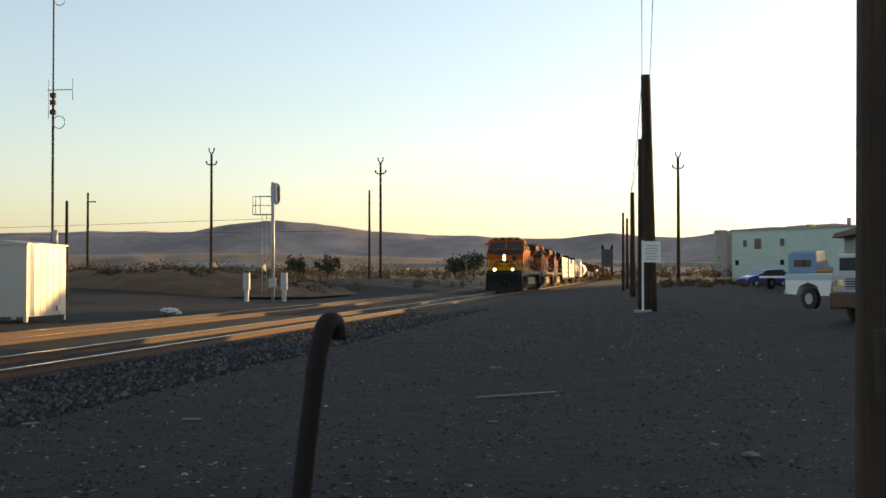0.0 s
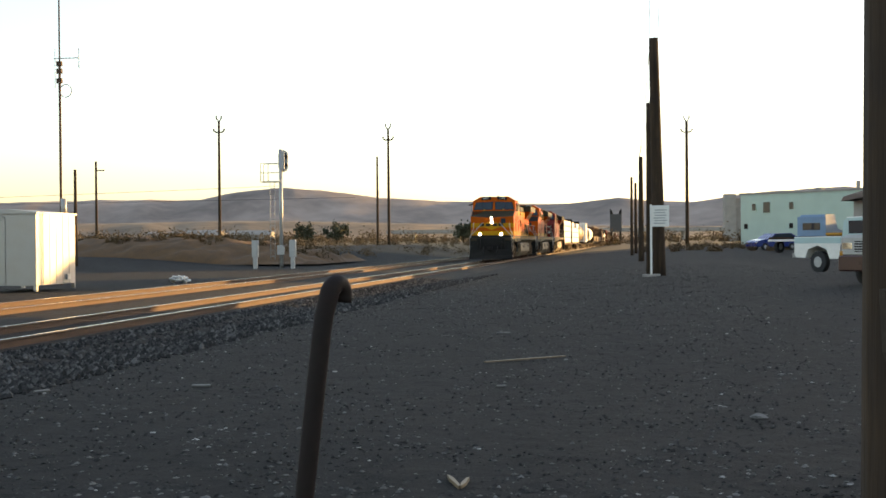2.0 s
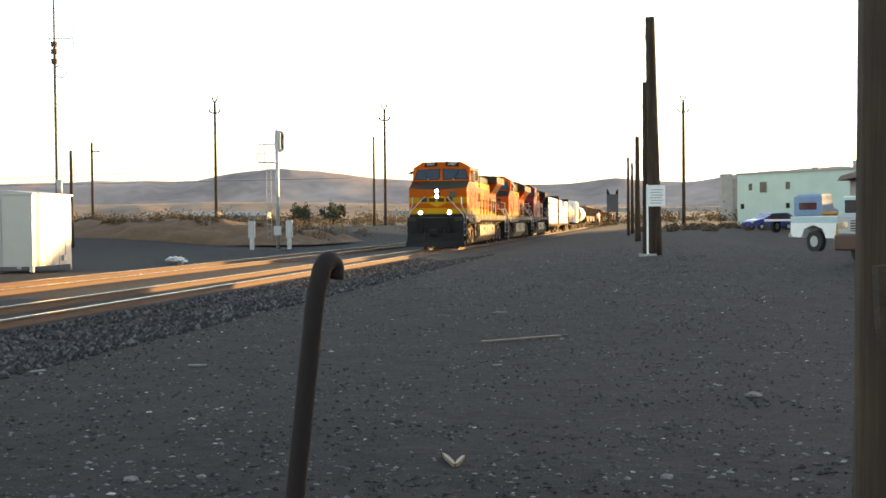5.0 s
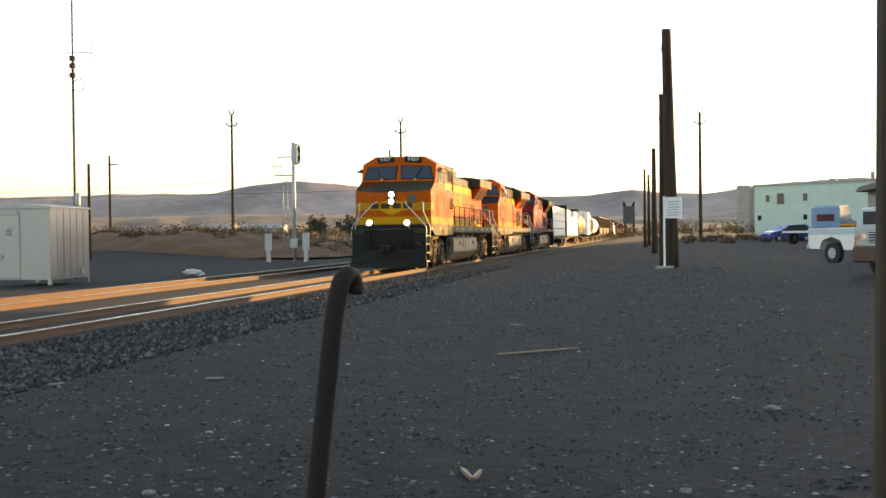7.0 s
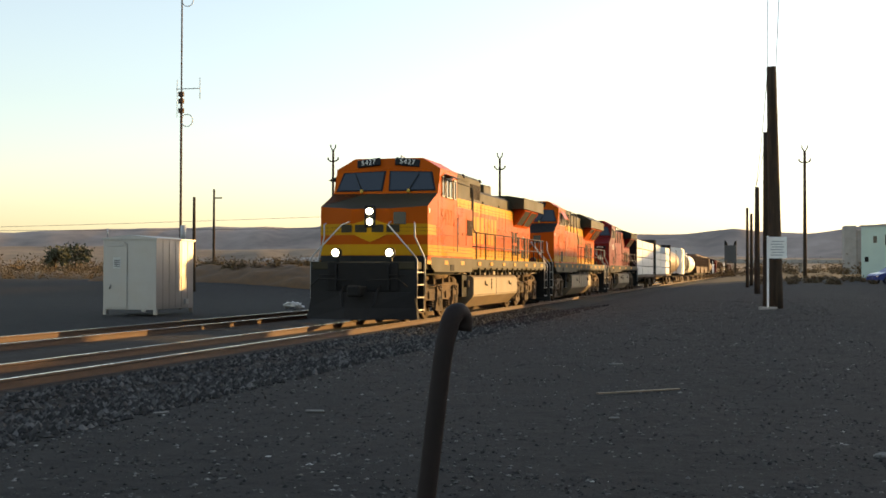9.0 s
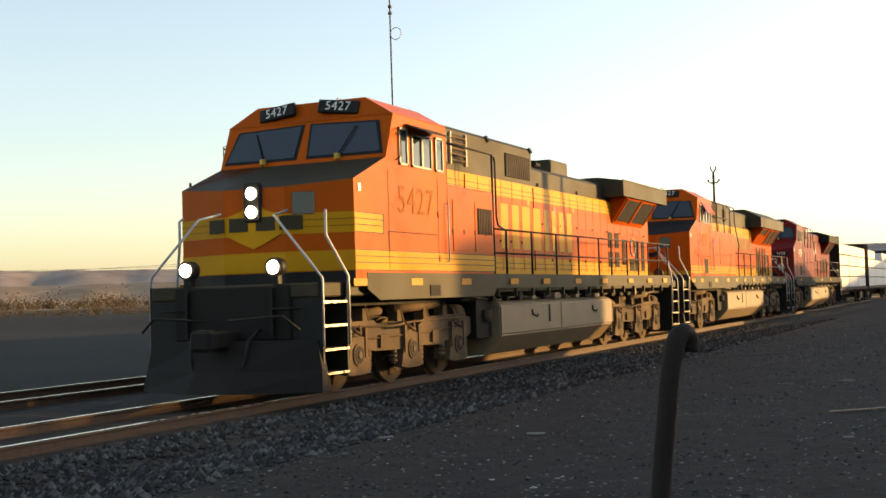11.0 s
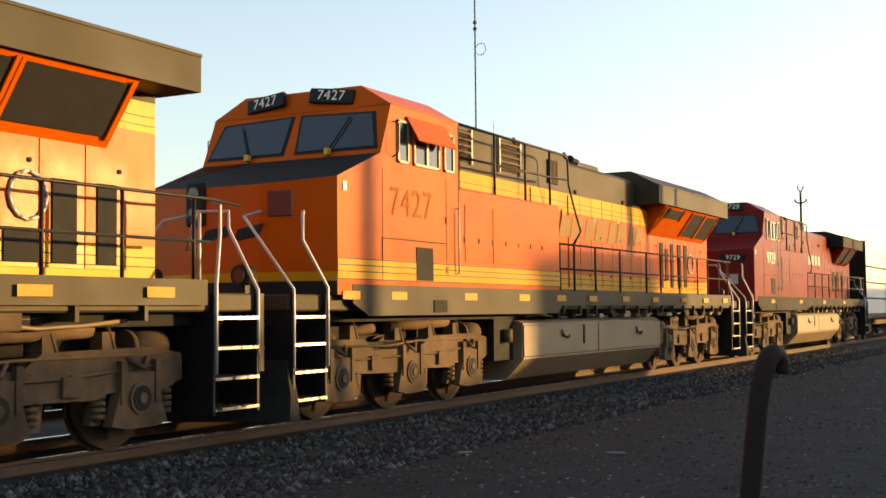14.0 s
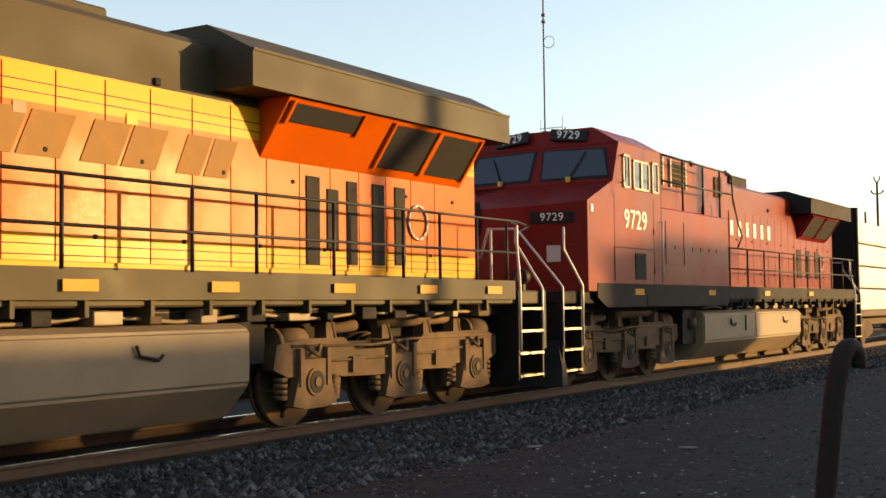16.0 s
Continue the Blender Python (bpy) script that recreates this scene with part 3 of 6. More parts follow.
        if not st["vent"]:
            part("low_door", boxes((s * 1.55, s * 1.562, 2.05, 2.55, 1.88, 2.36)), "under", root)
        part("rivet_panel", boxes((s * 1.55, s * 1.558, 1.1, 2.95, 2.44, 2.455), (s * 1.55, s * 1.558, 1.1, 1.115, 1.86, 2.45)), "under", root)
    for s in (-1, 1):
        for y in (1.12, 2.98):
            part("door_seam", boxes((s * 1.55, s * 1.5535, y, y + 0.012, 1.84, 3.42)), "under", root)
        for z in (2.0, 2.75):
            part("hinge", boxes((s * 1.55, s * 1.57, 2.96, 3.02, z, z + 0.1)), main, root)
        part("grab_iron", tubes([(s * 1.55, 3.3, 2.0), (s * 1.6, 3.3, 2.0), (s * 1.6, 3.3, 3.0), (s * 1.55, 3.3, 3.0)], r=0.014), "silver", root)
        part("mirror_bracket", tubes([(s * 1.55, 1.42, 3.6), (s * 1.68, 1.36, 3.65), (s * 1.68, 1.36, 4.05), (s * 1.55, 1.42, 4.1)], r=0.01), "black", root)
        part("cab_seam", boxes((s * 1.55, s * 1.5535, 3.385, 3.4, 1.84, 4.3)), "under", root)
        part("marker_lamp", boxes((s * 1.551, s * 1.565, 0.12, 0.2, 3.02, 3.14)), "white", root)
    # headlights
    lamps = st["headlight"]
    bm = bmesh.new()
    box(bm, lamps[0] - 0.16, lamps[0] + 0.16, -0.38, -0.3, lamps[1] - 0.30, lamps[1] + 0.30, bev=0.03)
    hl = part("headlight_housing", bm, "black", root)
    for dz in (-0.14, 0.14):
        part("headlight", tubes([(lamps[0], -0.34, lamps[1] + dz), (lamps[0], -0.40, lamps[1] + dz)], r=0.088, seg=16), st["lit"], hl)
    if st["vent"]:
        bm = bmesh.new()
        prism(bm, [(-0.5, 2.42), (-0.25, 2.3), (0.0, 2.2), (0.25, 2.3), (0.5, 2.42), (0.5, 2.7), (0.22, 2.78), (0.0, 2.96), (-0.22, 2.78), (-0.5, 2.7)], -0.345, -0.332)
        part("nose_emblem", bm, "yellow", root, "yellow diamond emblem with dark bars")
        for x0 in (-0.86, -0.43, 0.05, 0.48):
            part("emblem_bar", boxes((x0, x0 + 0.34, -0.352, -0.346, 2.47, 2.68)) if abs(x0 + 0.17) < 0.5 else prism(bmesh.new(), [(x0, -0.346 + 0.32 * (abs(x0) - 0.55)), (x0 + 0.34, -0.346 + 0.32 * (abs(x0 + 0.34) - 0.55)), (x0 + 0.34, -0.354 + 0.32 * (abs(x0 + 0.34) - 0.55)), (x0, -0.354 + 0.32 * (abs(x0) - 0.55))], 2.47, 2.68, "z"), "green", root)
    else:
        for x0 in (-0.42, 0.12):
            bm = bmesh.new()
            prism(bm, [(x0, 2.38), (x0 + 0.42, 2.44), (x0 + 0.5, 2.6), (x0 + 0.1, 2.54)], -0.345, -0.332)
            part("nose_emblem", bm, "black" if main == "orange" else "red", root)
    part("nose_door", boxes((-1.0, -0.4, -0.02, 0.0, 1.9, 3.0)), main, root)
    if main != "red":
        part("nose_window", boxes((-0.17, 0.17, -0.014, 0.014, -0.17, 0.17), bev=0.008), "glass", root).matrix_basis = pose(0.82, -0.24, 2.86, 0, 0, 17.7)
    for s in (-1, 1):
        d = part("ditch_light", tubes([(s * 0.76, -0.85, 1.9), (s * 0.76, -1.02, 1.9)], r=0.14, seg=14), "black", root)
        part("lens", tubes([(s * 0.76, -1.02, 1.9), (s * 0.76, -1.035, 1.9)], r=0.095, seg=14), st["lit"], d)
        part("post", boxes((s * 0.70, s * 0.82, -0.98, -0.86, 1.66, 1.8)), "black", d)
    # antenna loop and roof fittings
    part("antenna", tubes([(0.2, 2.0, 4.66), (0.2, 2.0, 4.78), (0.2, 2.35, 4.78), (0.2, 2.35, 4.66)], r=0.02), "steel", root)
    # pilot, plough, coupler
    bm = bmesh.new()
    rim = []
    for z, side, mid, w in ((0.12, -1.06, -1.62, 1.55), (0.42, -1.0, -1.42, 1.52), (0.85, -0.95, -1.2, 1.42)):
        row = [(-w, side), (-0.35, mid), (0.35, mid), (w, side), (w, -0.85), (-w, -0.85)]
        rim.append([bm.verts.new((x, y, z)) for x, y in row])
    for lo_, up_ in zip(rim, rim[1:]):
        for i in range(6):
            bm.faces.new((lo_[i], lo_[(i + 1) % 6], up_[(i + 1) % 6], up_[i]))
    bm.faces.new(rim[0][::-1])
    bm.faces.new(rim[-1])
    part("plough_blade", bm, "under", root)
    bm = boxes((-1.0, 1.0, -0.98, -0.85, 0.85, 1.64), bev=0.02)
    part("pilot_plate", bm, "under", root)
    bm = bmesh.new()
    box(bm, -0.13, 0.13, -1.55, -0.9, 0.75, 1.0, bev=0.03)
    box(bm, -0.2, 0.16, -1.75, -1.5, 0.72, 1.03, bev=0.05)
    part("coupler", bm, "under", root)
    for s in (-1, 1):
        part("air_hose", tubes([(s * 0.5, -1.0, 1.0), (s * 0.5, -1.3, 0.85), (s * 0.45, -1.35, 0.5), (s * 0.3, -1.4, 0.35)], r=0.03), "black", root)
        part("cut_lever", tubes([(s * 0.2, -1.35, 1.15), (s * 1.1, -1.35, 1.2), (s * 1.35, -1.3, 1.0)], r=0.02), "under", root)
        part("pilot_grab_iron", tubes([(s * 1.2, -1.0, 1.3), (s * 1.2, -1.06, 1.3), (s * 0.75, -1.06, 1.3), (s * 0.75, -1.0, 1.3)], r=0.015), "under", root)
        part("plough_rib", boxes((s * 0.72, s * 0.76, -1.06, -0.97, 0.9, 1.6)), "black", root)

    # steps and end handrails at both ends
    for y0, y1, out in ((-0.9, -0.2, -1), (19.45, 20.25, 1)):
        for s in (-1, 1):
            stw = part("step_well", boxes((s * 0.93, s * 0.96, y0, y1, 0.3, 1.66)), "black", root)
            for yy in (y0, y1):
                part("side_sheet", boxes((s * 0.95, s * 1.5, yy - 0.02, yy + 0.02, 0.3, 1.66)), "black", stw)
            for z in (0.34, 0.68, 1.02, 1.36):
                part("step", boxes((s * 1.0, s * 1.52, y0, y1, z, z + 0.035)), "steel", stw)
            e = -1.0 if out < 0 else 20.4
            part("handrail", tubes([(s * 1.53, y1 if out < 0 else y0, 0.75), (s * 1.53, y1 if out < 0 else y0, 1.75), (s * 1.3, -0.42 if out < 0 else 19.8, 2.35), (s * 1.3, -0.42 if out < 0 else 19.8, 2.68), (s * 1.27, -0.36 if out < 0 else 19.7, 2.72)], r=0.022, seg=8), "silver", root)
            if out < 0:
                part("handrail", tubes([(s * 1.5, y0, 0.75), (s * 1.5, y0, 1.72), (s * 1.44, y0 - 0.04, 1.82), (s * 0.66, e + 0.2, 2.66), (s * 0.6, -0.42, 2.74), (s * 0.6, -0.33, 2.76)], r=0.02, seg=8), "silver", root)
            else:
                part("handrail", tubes([(s * 1.5, y1, 0.95), (s * 1.5, y1, 1.7), (s * 0.95, e, 2.45), (s * 0.95, e, 2.66), (s * 0.45, e, 2.68), (s * 0.3, e, 2.2)], r=0.022, seg=8), "silver", root)
                part("end_post", tubes([(s * 0.5, e, 1.66), (s * 0.5, e, 2.68)], r=0.022), "silver", root)
    part("end_plate", boxes((-1.5, 1.5, 20.25, 20.36, 0.75, 1.66)), "black", root)

    # wide cabinet behind the cab on the walkway
    for s in (-1, 1):
        part("equipment_cabinet", prism(bmesh.new(), [(s * 0.95, 1.8), (s * 1.545, 1.8), (s * 1.545, st["wide_z"] - 0.03), (s * 1.52, st["wide_z"]), (s * 0.95, st["wide_z"])], 3.402, e0), main, root)
    for s in (-1, 1):
        part("cabinet_door", boxes((s * 1.545, s * 1.556, 3.6, 4.55, 2.2, st["wide_z"] - 0.25)), main, root)
        part("cabinet_door", boxes((s * 1.545, s * 1.556, 4.6, e0 - 0.1, 2.2, st["wide_z"] - 0.25)), main, root)
        if st["vent"]:
            y0, y1, z0, z1 = st["vent"]
            v = part("vent", boxes((s * 1.545, s * 1.57, y0, y1, z0, z1)), "under", root)
            for k in range(9):
                y = y0 + 0.04 + k * (y1 - y0 - 0.08) / 8
                part("slat", boxes((s * 1.57, s * 1.582, y - 0.012, y + 0.012, z0, z1)), "rust", v)
        for k in range(int((e0 - 3.4) / 0.5)):
            part("rivet", boxes((s * 1.555, s * 1.565, 3.55 + k * 0.5, 3.58 + k * 0.5, 2.5, 2.58)), "under", root)

    # hood
    br, y_step = st["breaks"], st["step"]
    bm = bmesh.new()
    pts, mats = strip_profile(br, 0.95, st["top2"], 0.3)
    prism(bm, pts, y_step + 0.01, 19.1, mats=mats, cap=0)
    part("hood", bm, st["slots"], root)
    bm = bmesh.new()
    pts, mats = strip_profile(br, 0.955, st["top1"], 0.3)
    prism(bm, pts, 3.41, y_step, mats=mats, cap=1)
    part("blower_housing", bm, st["slots"], root)
    z1 = st["doors_to"]
    for s in (1, -1):
        me = None
        for k in range(16):
            y = y_step + 0.05 + k * 0.62
            if y > 18.2:
                break
            if me is None:
                me = mesh_of("hood_door", hood_door(br, 1.9, z1, 0.6), st["slots"])
            d = part("hood_door", me, None, root)
            d.matrix_basis = Matrix.Translation((s * 0.95, y + (0 if s > 0 else 0.6), 0)) @ pose(0, 0, 0, 0, 0, 0 if s > 0 else 180)
            part("latch", LATCH_ME, None, d).matrix_basis = pose(0, 0, -0.35 if k % 2 else 0.45)
        me = None
        for k in range(int((y_step - 0.05 - e0) / 0.62)):
            if me is None:
                me = mesh_of("hood_door", hood_door(br, 1.9, z1, 0.6), st["slots"])
            d = part("hood_door", me, None, root)
            d.matrix_basis = Matrix.Translation((s * 0.955, e0 + 0.05 + k * 0.62 + (0 if s > 0 else 0.6), 0)) @ pose(0, 0, 0, 0, 0, 0 if s > 0 else 180)
            part("latch", LATCH_ME, None, d)
        # louvred openings under the roof line
        for y0, y1, z0, z2 in st["louvres"]:
            f = part("louvre", boxes((s * 0.955, s * 0.965, y0, y1, z0, z2)), "under", root)
            for k in range(5):
                z = z0 + (k + 0.5) * (z2 - z0) / 5
                part("slat", boxes((s * 0.955, s * 1.0, y0, y1, z - 0.02, z + 0.02)), "truckgrime", f)
            for y in (y0, y1):
                part("louvre_frame", boxes((s * 0.955, s * 1.005, y - 0.025, y + 0.025, z0 - 0.03, z2 + 0.03)), "frame", f)
        for y0, y1, z0, z2 in st["grilles"]:
            x = 0.955 if y1 < y_step else 0.972
            g = part("grille", boxes((s * x, s * (x + 0.025), y0, y1, z0, z2)), "under", root)
            for k in range(12):
                y = y0 + (k + 0.5) * (y1 - y0) / 12
                part("slat", boxes((s * (x + 0.025), s * (x + 0.035), y - 0.01, y + 0.01, z0, z2)), "rust", g)
        for y in (9.6, 12.4, 15.6):
            part("lifting_eye", boxes((s * 0.93, s * 0.985, y, y + 0.09, 3.78, 3.86), bev=0.01), "under", root)
        for y0, y1, z0, z2 in st["rear_doors"]:
            part("dark_panel", boxes((s * 0.972, s * 0.99, y0, y1, z0, z2), bev=0.006), "under", root)
    # emblem across the hood as plain slanted blocks
    for k, (y0, y1, z0, z2, lean) in enumerate(st["emblem"]):
        for s in (1,):
            bm = bmesh.new()
            prism(bm, [(y0, z0), (y1, z0), (y1 + lean, z2), (y0 + lean, z2)], s * 0.979, s * (0.981 + 0.0006 * (k % 6)), "x")
            part("emblem_block", bm, st["emblemcolor"], root)
    # lamps along the roof edge and small plates on the doors
    for s in (1, -1):
        for y in (6.75, y_step - 0.06):
            part("roof_lug", tubes([(s * 0.9, y, st["top1"] - 0.1), (s * 0.98, y, st["top1"] - 0.06)], r=0.07, seg=10), "black", root)
        for k, y in enumerate((6.95, 8.9, 10.6, 12.0)):
            part("door_plate", boxes((s * 0.979, s * 0.984, y, y + 0.15, 3.26 + 0.06 * (k % 2), 3.37 + 0.06 * (k % 2))), hi if k % 2 else "tank", root)
    if main == "red":
        nb = part("nose_number_plate", boxes((-0.38, 0.38, -0.012, 0.012, -0.1, 0.1), bev=0.006), "black", root)
        nb.matrix_basis = pose(0.98, -0.205, 2.92, 0, 0, 17.7)
        words("lettering", st["number"], 0.19, "text", nb, pose(0, -0.016, 0, 90, 0, 0))
        part("crest", boxes((-0.12, 0.12, -0.01, 0.01, -0.14, 0.14), bev=0.006), "silver", root, "pale grey crest plate").matrix_basis = pose(1.0, -0.2, 2.3, 0, 0, 17.7)
    # roof fittings
    part("exhaust", boxes((-0.5, 0.5, st["stack"], st["stack"] + 1.3, st["top2"], st["top2"] + st["tall"]), bev=0.03), "green" if main != "red" else "under", root)
    for k in range(3):
        hx, hy, hz2 = 0.25 + 0.17 * k, y_step + 1.1, st["top2"] + 0.17
        part("horn", tube(tube(bmesh.new(), [(hx, hy + 0.45, hz2), (hx, hy + 0.1, hz2), (hx, hy, hz2)], 0.035, 8, r2=0.085), [(hx, hy + 0.4, hz2), (hx, hy + 0.4, hz2 - 0.15)], 0.02, 6), "under", root)
    # radiator wings
    w0, w1 = st["wing"], 19.2
    bm = bmesh.new()
    prism(bm, [(1.52, 3.86), (1.52, 4.27), (0.85, st["crown"]), (-0.85, st["crown"]), (-1.52, 4.27), (-1.52, 3.86), (-0.8, 3.86), (0.8, 3.86)], w0, w1)
    part("radiator_wing", bm, dark, root)
    for s in (-1, 1):
        bm = bmesh.new()
        prism(bm, [(s * 1.44, 3.86), (s * 0.97, 3.18), (s * 0.9, 3.18), (s * 0.9, 3.86)], st["screens"][0][0] - 0.12, st["screens"][-1][1] + 0.12)
        rad = part("radiator_intake", bm, main, root)
        for y0, y1, zs in st["screens"]:
            def slope(z, out):
                return (s * (0.97 + (z - 3.18) * 0.691 + out), z)
            bm = bmesh.new()
            prism(bm, [slope(3.80, 0.0), slope(zs, 0.0), slope(zs, 0.02), slope(3.80, 0.02)], y0, y1)
            sc = part("intake_screen", bm, "under", rad)
            for ya, yb in ((y0 - 0.05, y0), (y1, y1 + 0.05)):
                bm = bmesh.new()
                prism(bm, [slope(3.82, 0.0), slope(zs - 0.03, 0.0), slope(zs - 0.03, 0.05), slope(3.82, 0.05)], ya, yb)
                part("screen_frame", bm, main, sc)
    for s in (-1, 1):
        part("wing_gutter", boxes((s * 1.50, s * 1.535, w0, w1, 4.25, 4.285)), dark, root)
    part("hand_brake_wheel", tubes(*[[(0.99, st["wheel_at"] + 0.24 * math.cos(a), 2.6 + 0.24 * math.sin(a)), (0.99, st["wheel_at"] + 0.24 * math.cos(a + 0.53), 2.6 + 0.24 * math.sin(a + 0.53))] for a in [k * 0.5236 for k in range(12)]], r=0.02), "silver", root)

    # handrails along the walkway
    for s in (-1, 1):
        part("walkway_rail", tubes([(s * 1.5, e0 + 0.1, 2.66), (s * 1.5, 19.4, 2.7), (s * 1.2, 20.3, 2.7)], [(s * 1.5, e0 + 0.2, 2.2), (s * 1.5, 19.4, 2.22)], r=0.02), "black", root)
        for y in st["posts"]:
            part("rail_post", tubes([(s * 1.5, y, 1.6), (s * 1.5, y, 2.68)], r=0.022), "black", root)
        for p in st["toprails"]:
            for path in p:
                part("upper_rail", tubes([(s * q[0], q[1], q[2]) for q in path], r=0.022), "black", root)

    # tank, air reservoirs, trucks
    bm = bmesh.new()
    prism(bm, [(1.5, 1.2), (1.5, 0.62), (1.15, 0.24), (-1.15, 0.24), (-1.5, 0.62), (-1.5, 1.2), (-1.35, 1.27), (1.35, 1.27)], 5.85, 13.3)
    bmesh.ops.bevel(bm, geom=[e for e in bm.edges], offset=0.03, segments=2, affect="EDGES")
    tk = part("fuel_tank", bm, st["tankcolor"], root)
    for s in (-1, 1):
        part("sight_glass", boxes((s * 1.5, s * 1.515, 8.6, 8.68, 0.8, 1.16), bev=0.004), "under", tk)
        for y in (7.5, 11.6):
            part("lifting_hook", tubes([(s * 1.53, y, 1.08), (s * 1.53, y + 0.05, 0.98), (s * 1.53, y + 0.3, 0.93), (s * 1.53, y + 0.36, 0.98)], r=0.018), "under", tk)
        part("tank_seam", boxes((s * 1.498, s * 1.508, 9.4, 9.425, 0.63, 1.2)), "truckgrime", tk)
    bm = bmesh.new()
    box(bm, -1.3, 1.3, 5.1, 5.85, 0.6, 1.3)
    box(bm, -1.2, 1.2, -0.5, 20.0, 1.3, 1.46)
    box(bm, -0.62, 0.62, -0.4, 19.9, 0.5, 1.31)
    box(bm, -1.1, 1.1, 13.3, 14.0, 0.8, 1.3)
    part("underframe", bm, "under", root)
    part("bell", tubes([(1.35, 5.5, 1.12), (1.35, 5.5, 1.0), (1.35, 5.5, 0.9)], r=0.1), "truckgrime", root)
    for c in (2.45, 16.65):
        tr = part("truck", boxes((-1.0, 1.0, c - 2.3, c + 2.3, 0.75, 1.0)), "under", root)
        for s in (1, -1):
            for nm, me in (("side_frame", FRAME_ME), ("brake_gear", GEAR_ME)):
                f = part(nm, me, None, tr)
                f.matrix_basis = pose(0, c, 0, 0, 0, 0 if s > 0 else 180)
        for a in (-1.9, 0, 1.9):
            w = part("wheelset", WHEEL_ME, None, root)
            WHEELS.append((w, c + a, 0.533))
    return root


RAIL_CAB = [[(1.4, y, 3.3), (1.4, y, 4.38)] for y in (3.65, 4.99, 6.23, 7.32)] + [
    [(1.4, 3.6, 3.86), (1.4, 7.32, 3.88), (1.4, 8.1, 3.9)], [(1.4, 3.6, 4.38), (1.4, 8.0, 4.36), (1.4, 8.18, 4.3), (1.4, 8.23, 3.8), (1.42, 8.5, 3.3), (1.45, 8.7, 2.95), (1.5, 8.2, 2.68)]]
RAIL_OLD = [[(1.4, 3.5, 4.12), (1.45, 5.55, 4.1), (1.5, 5.72, 4.05), (1.5, 5.78, 3.95), (1.5, 5.78, 2.9), (1.5, 5.85, 2.74), (1.5, 6.2, 2.66)], [(1.5, 5.62, 1.8), (1.5, 5.62, 4.08)]]


def mark(y0, y1, z0, z1, lean=0.0, gap=0.22):
    """One plain emblem shape: two upright blocks with a gap between them."""
    m = (y0 + y1) / 2
    return [(y0, m - gap / 2, z0, z1, lean), (m + gap / 2, y1, z0, z1, lean)]


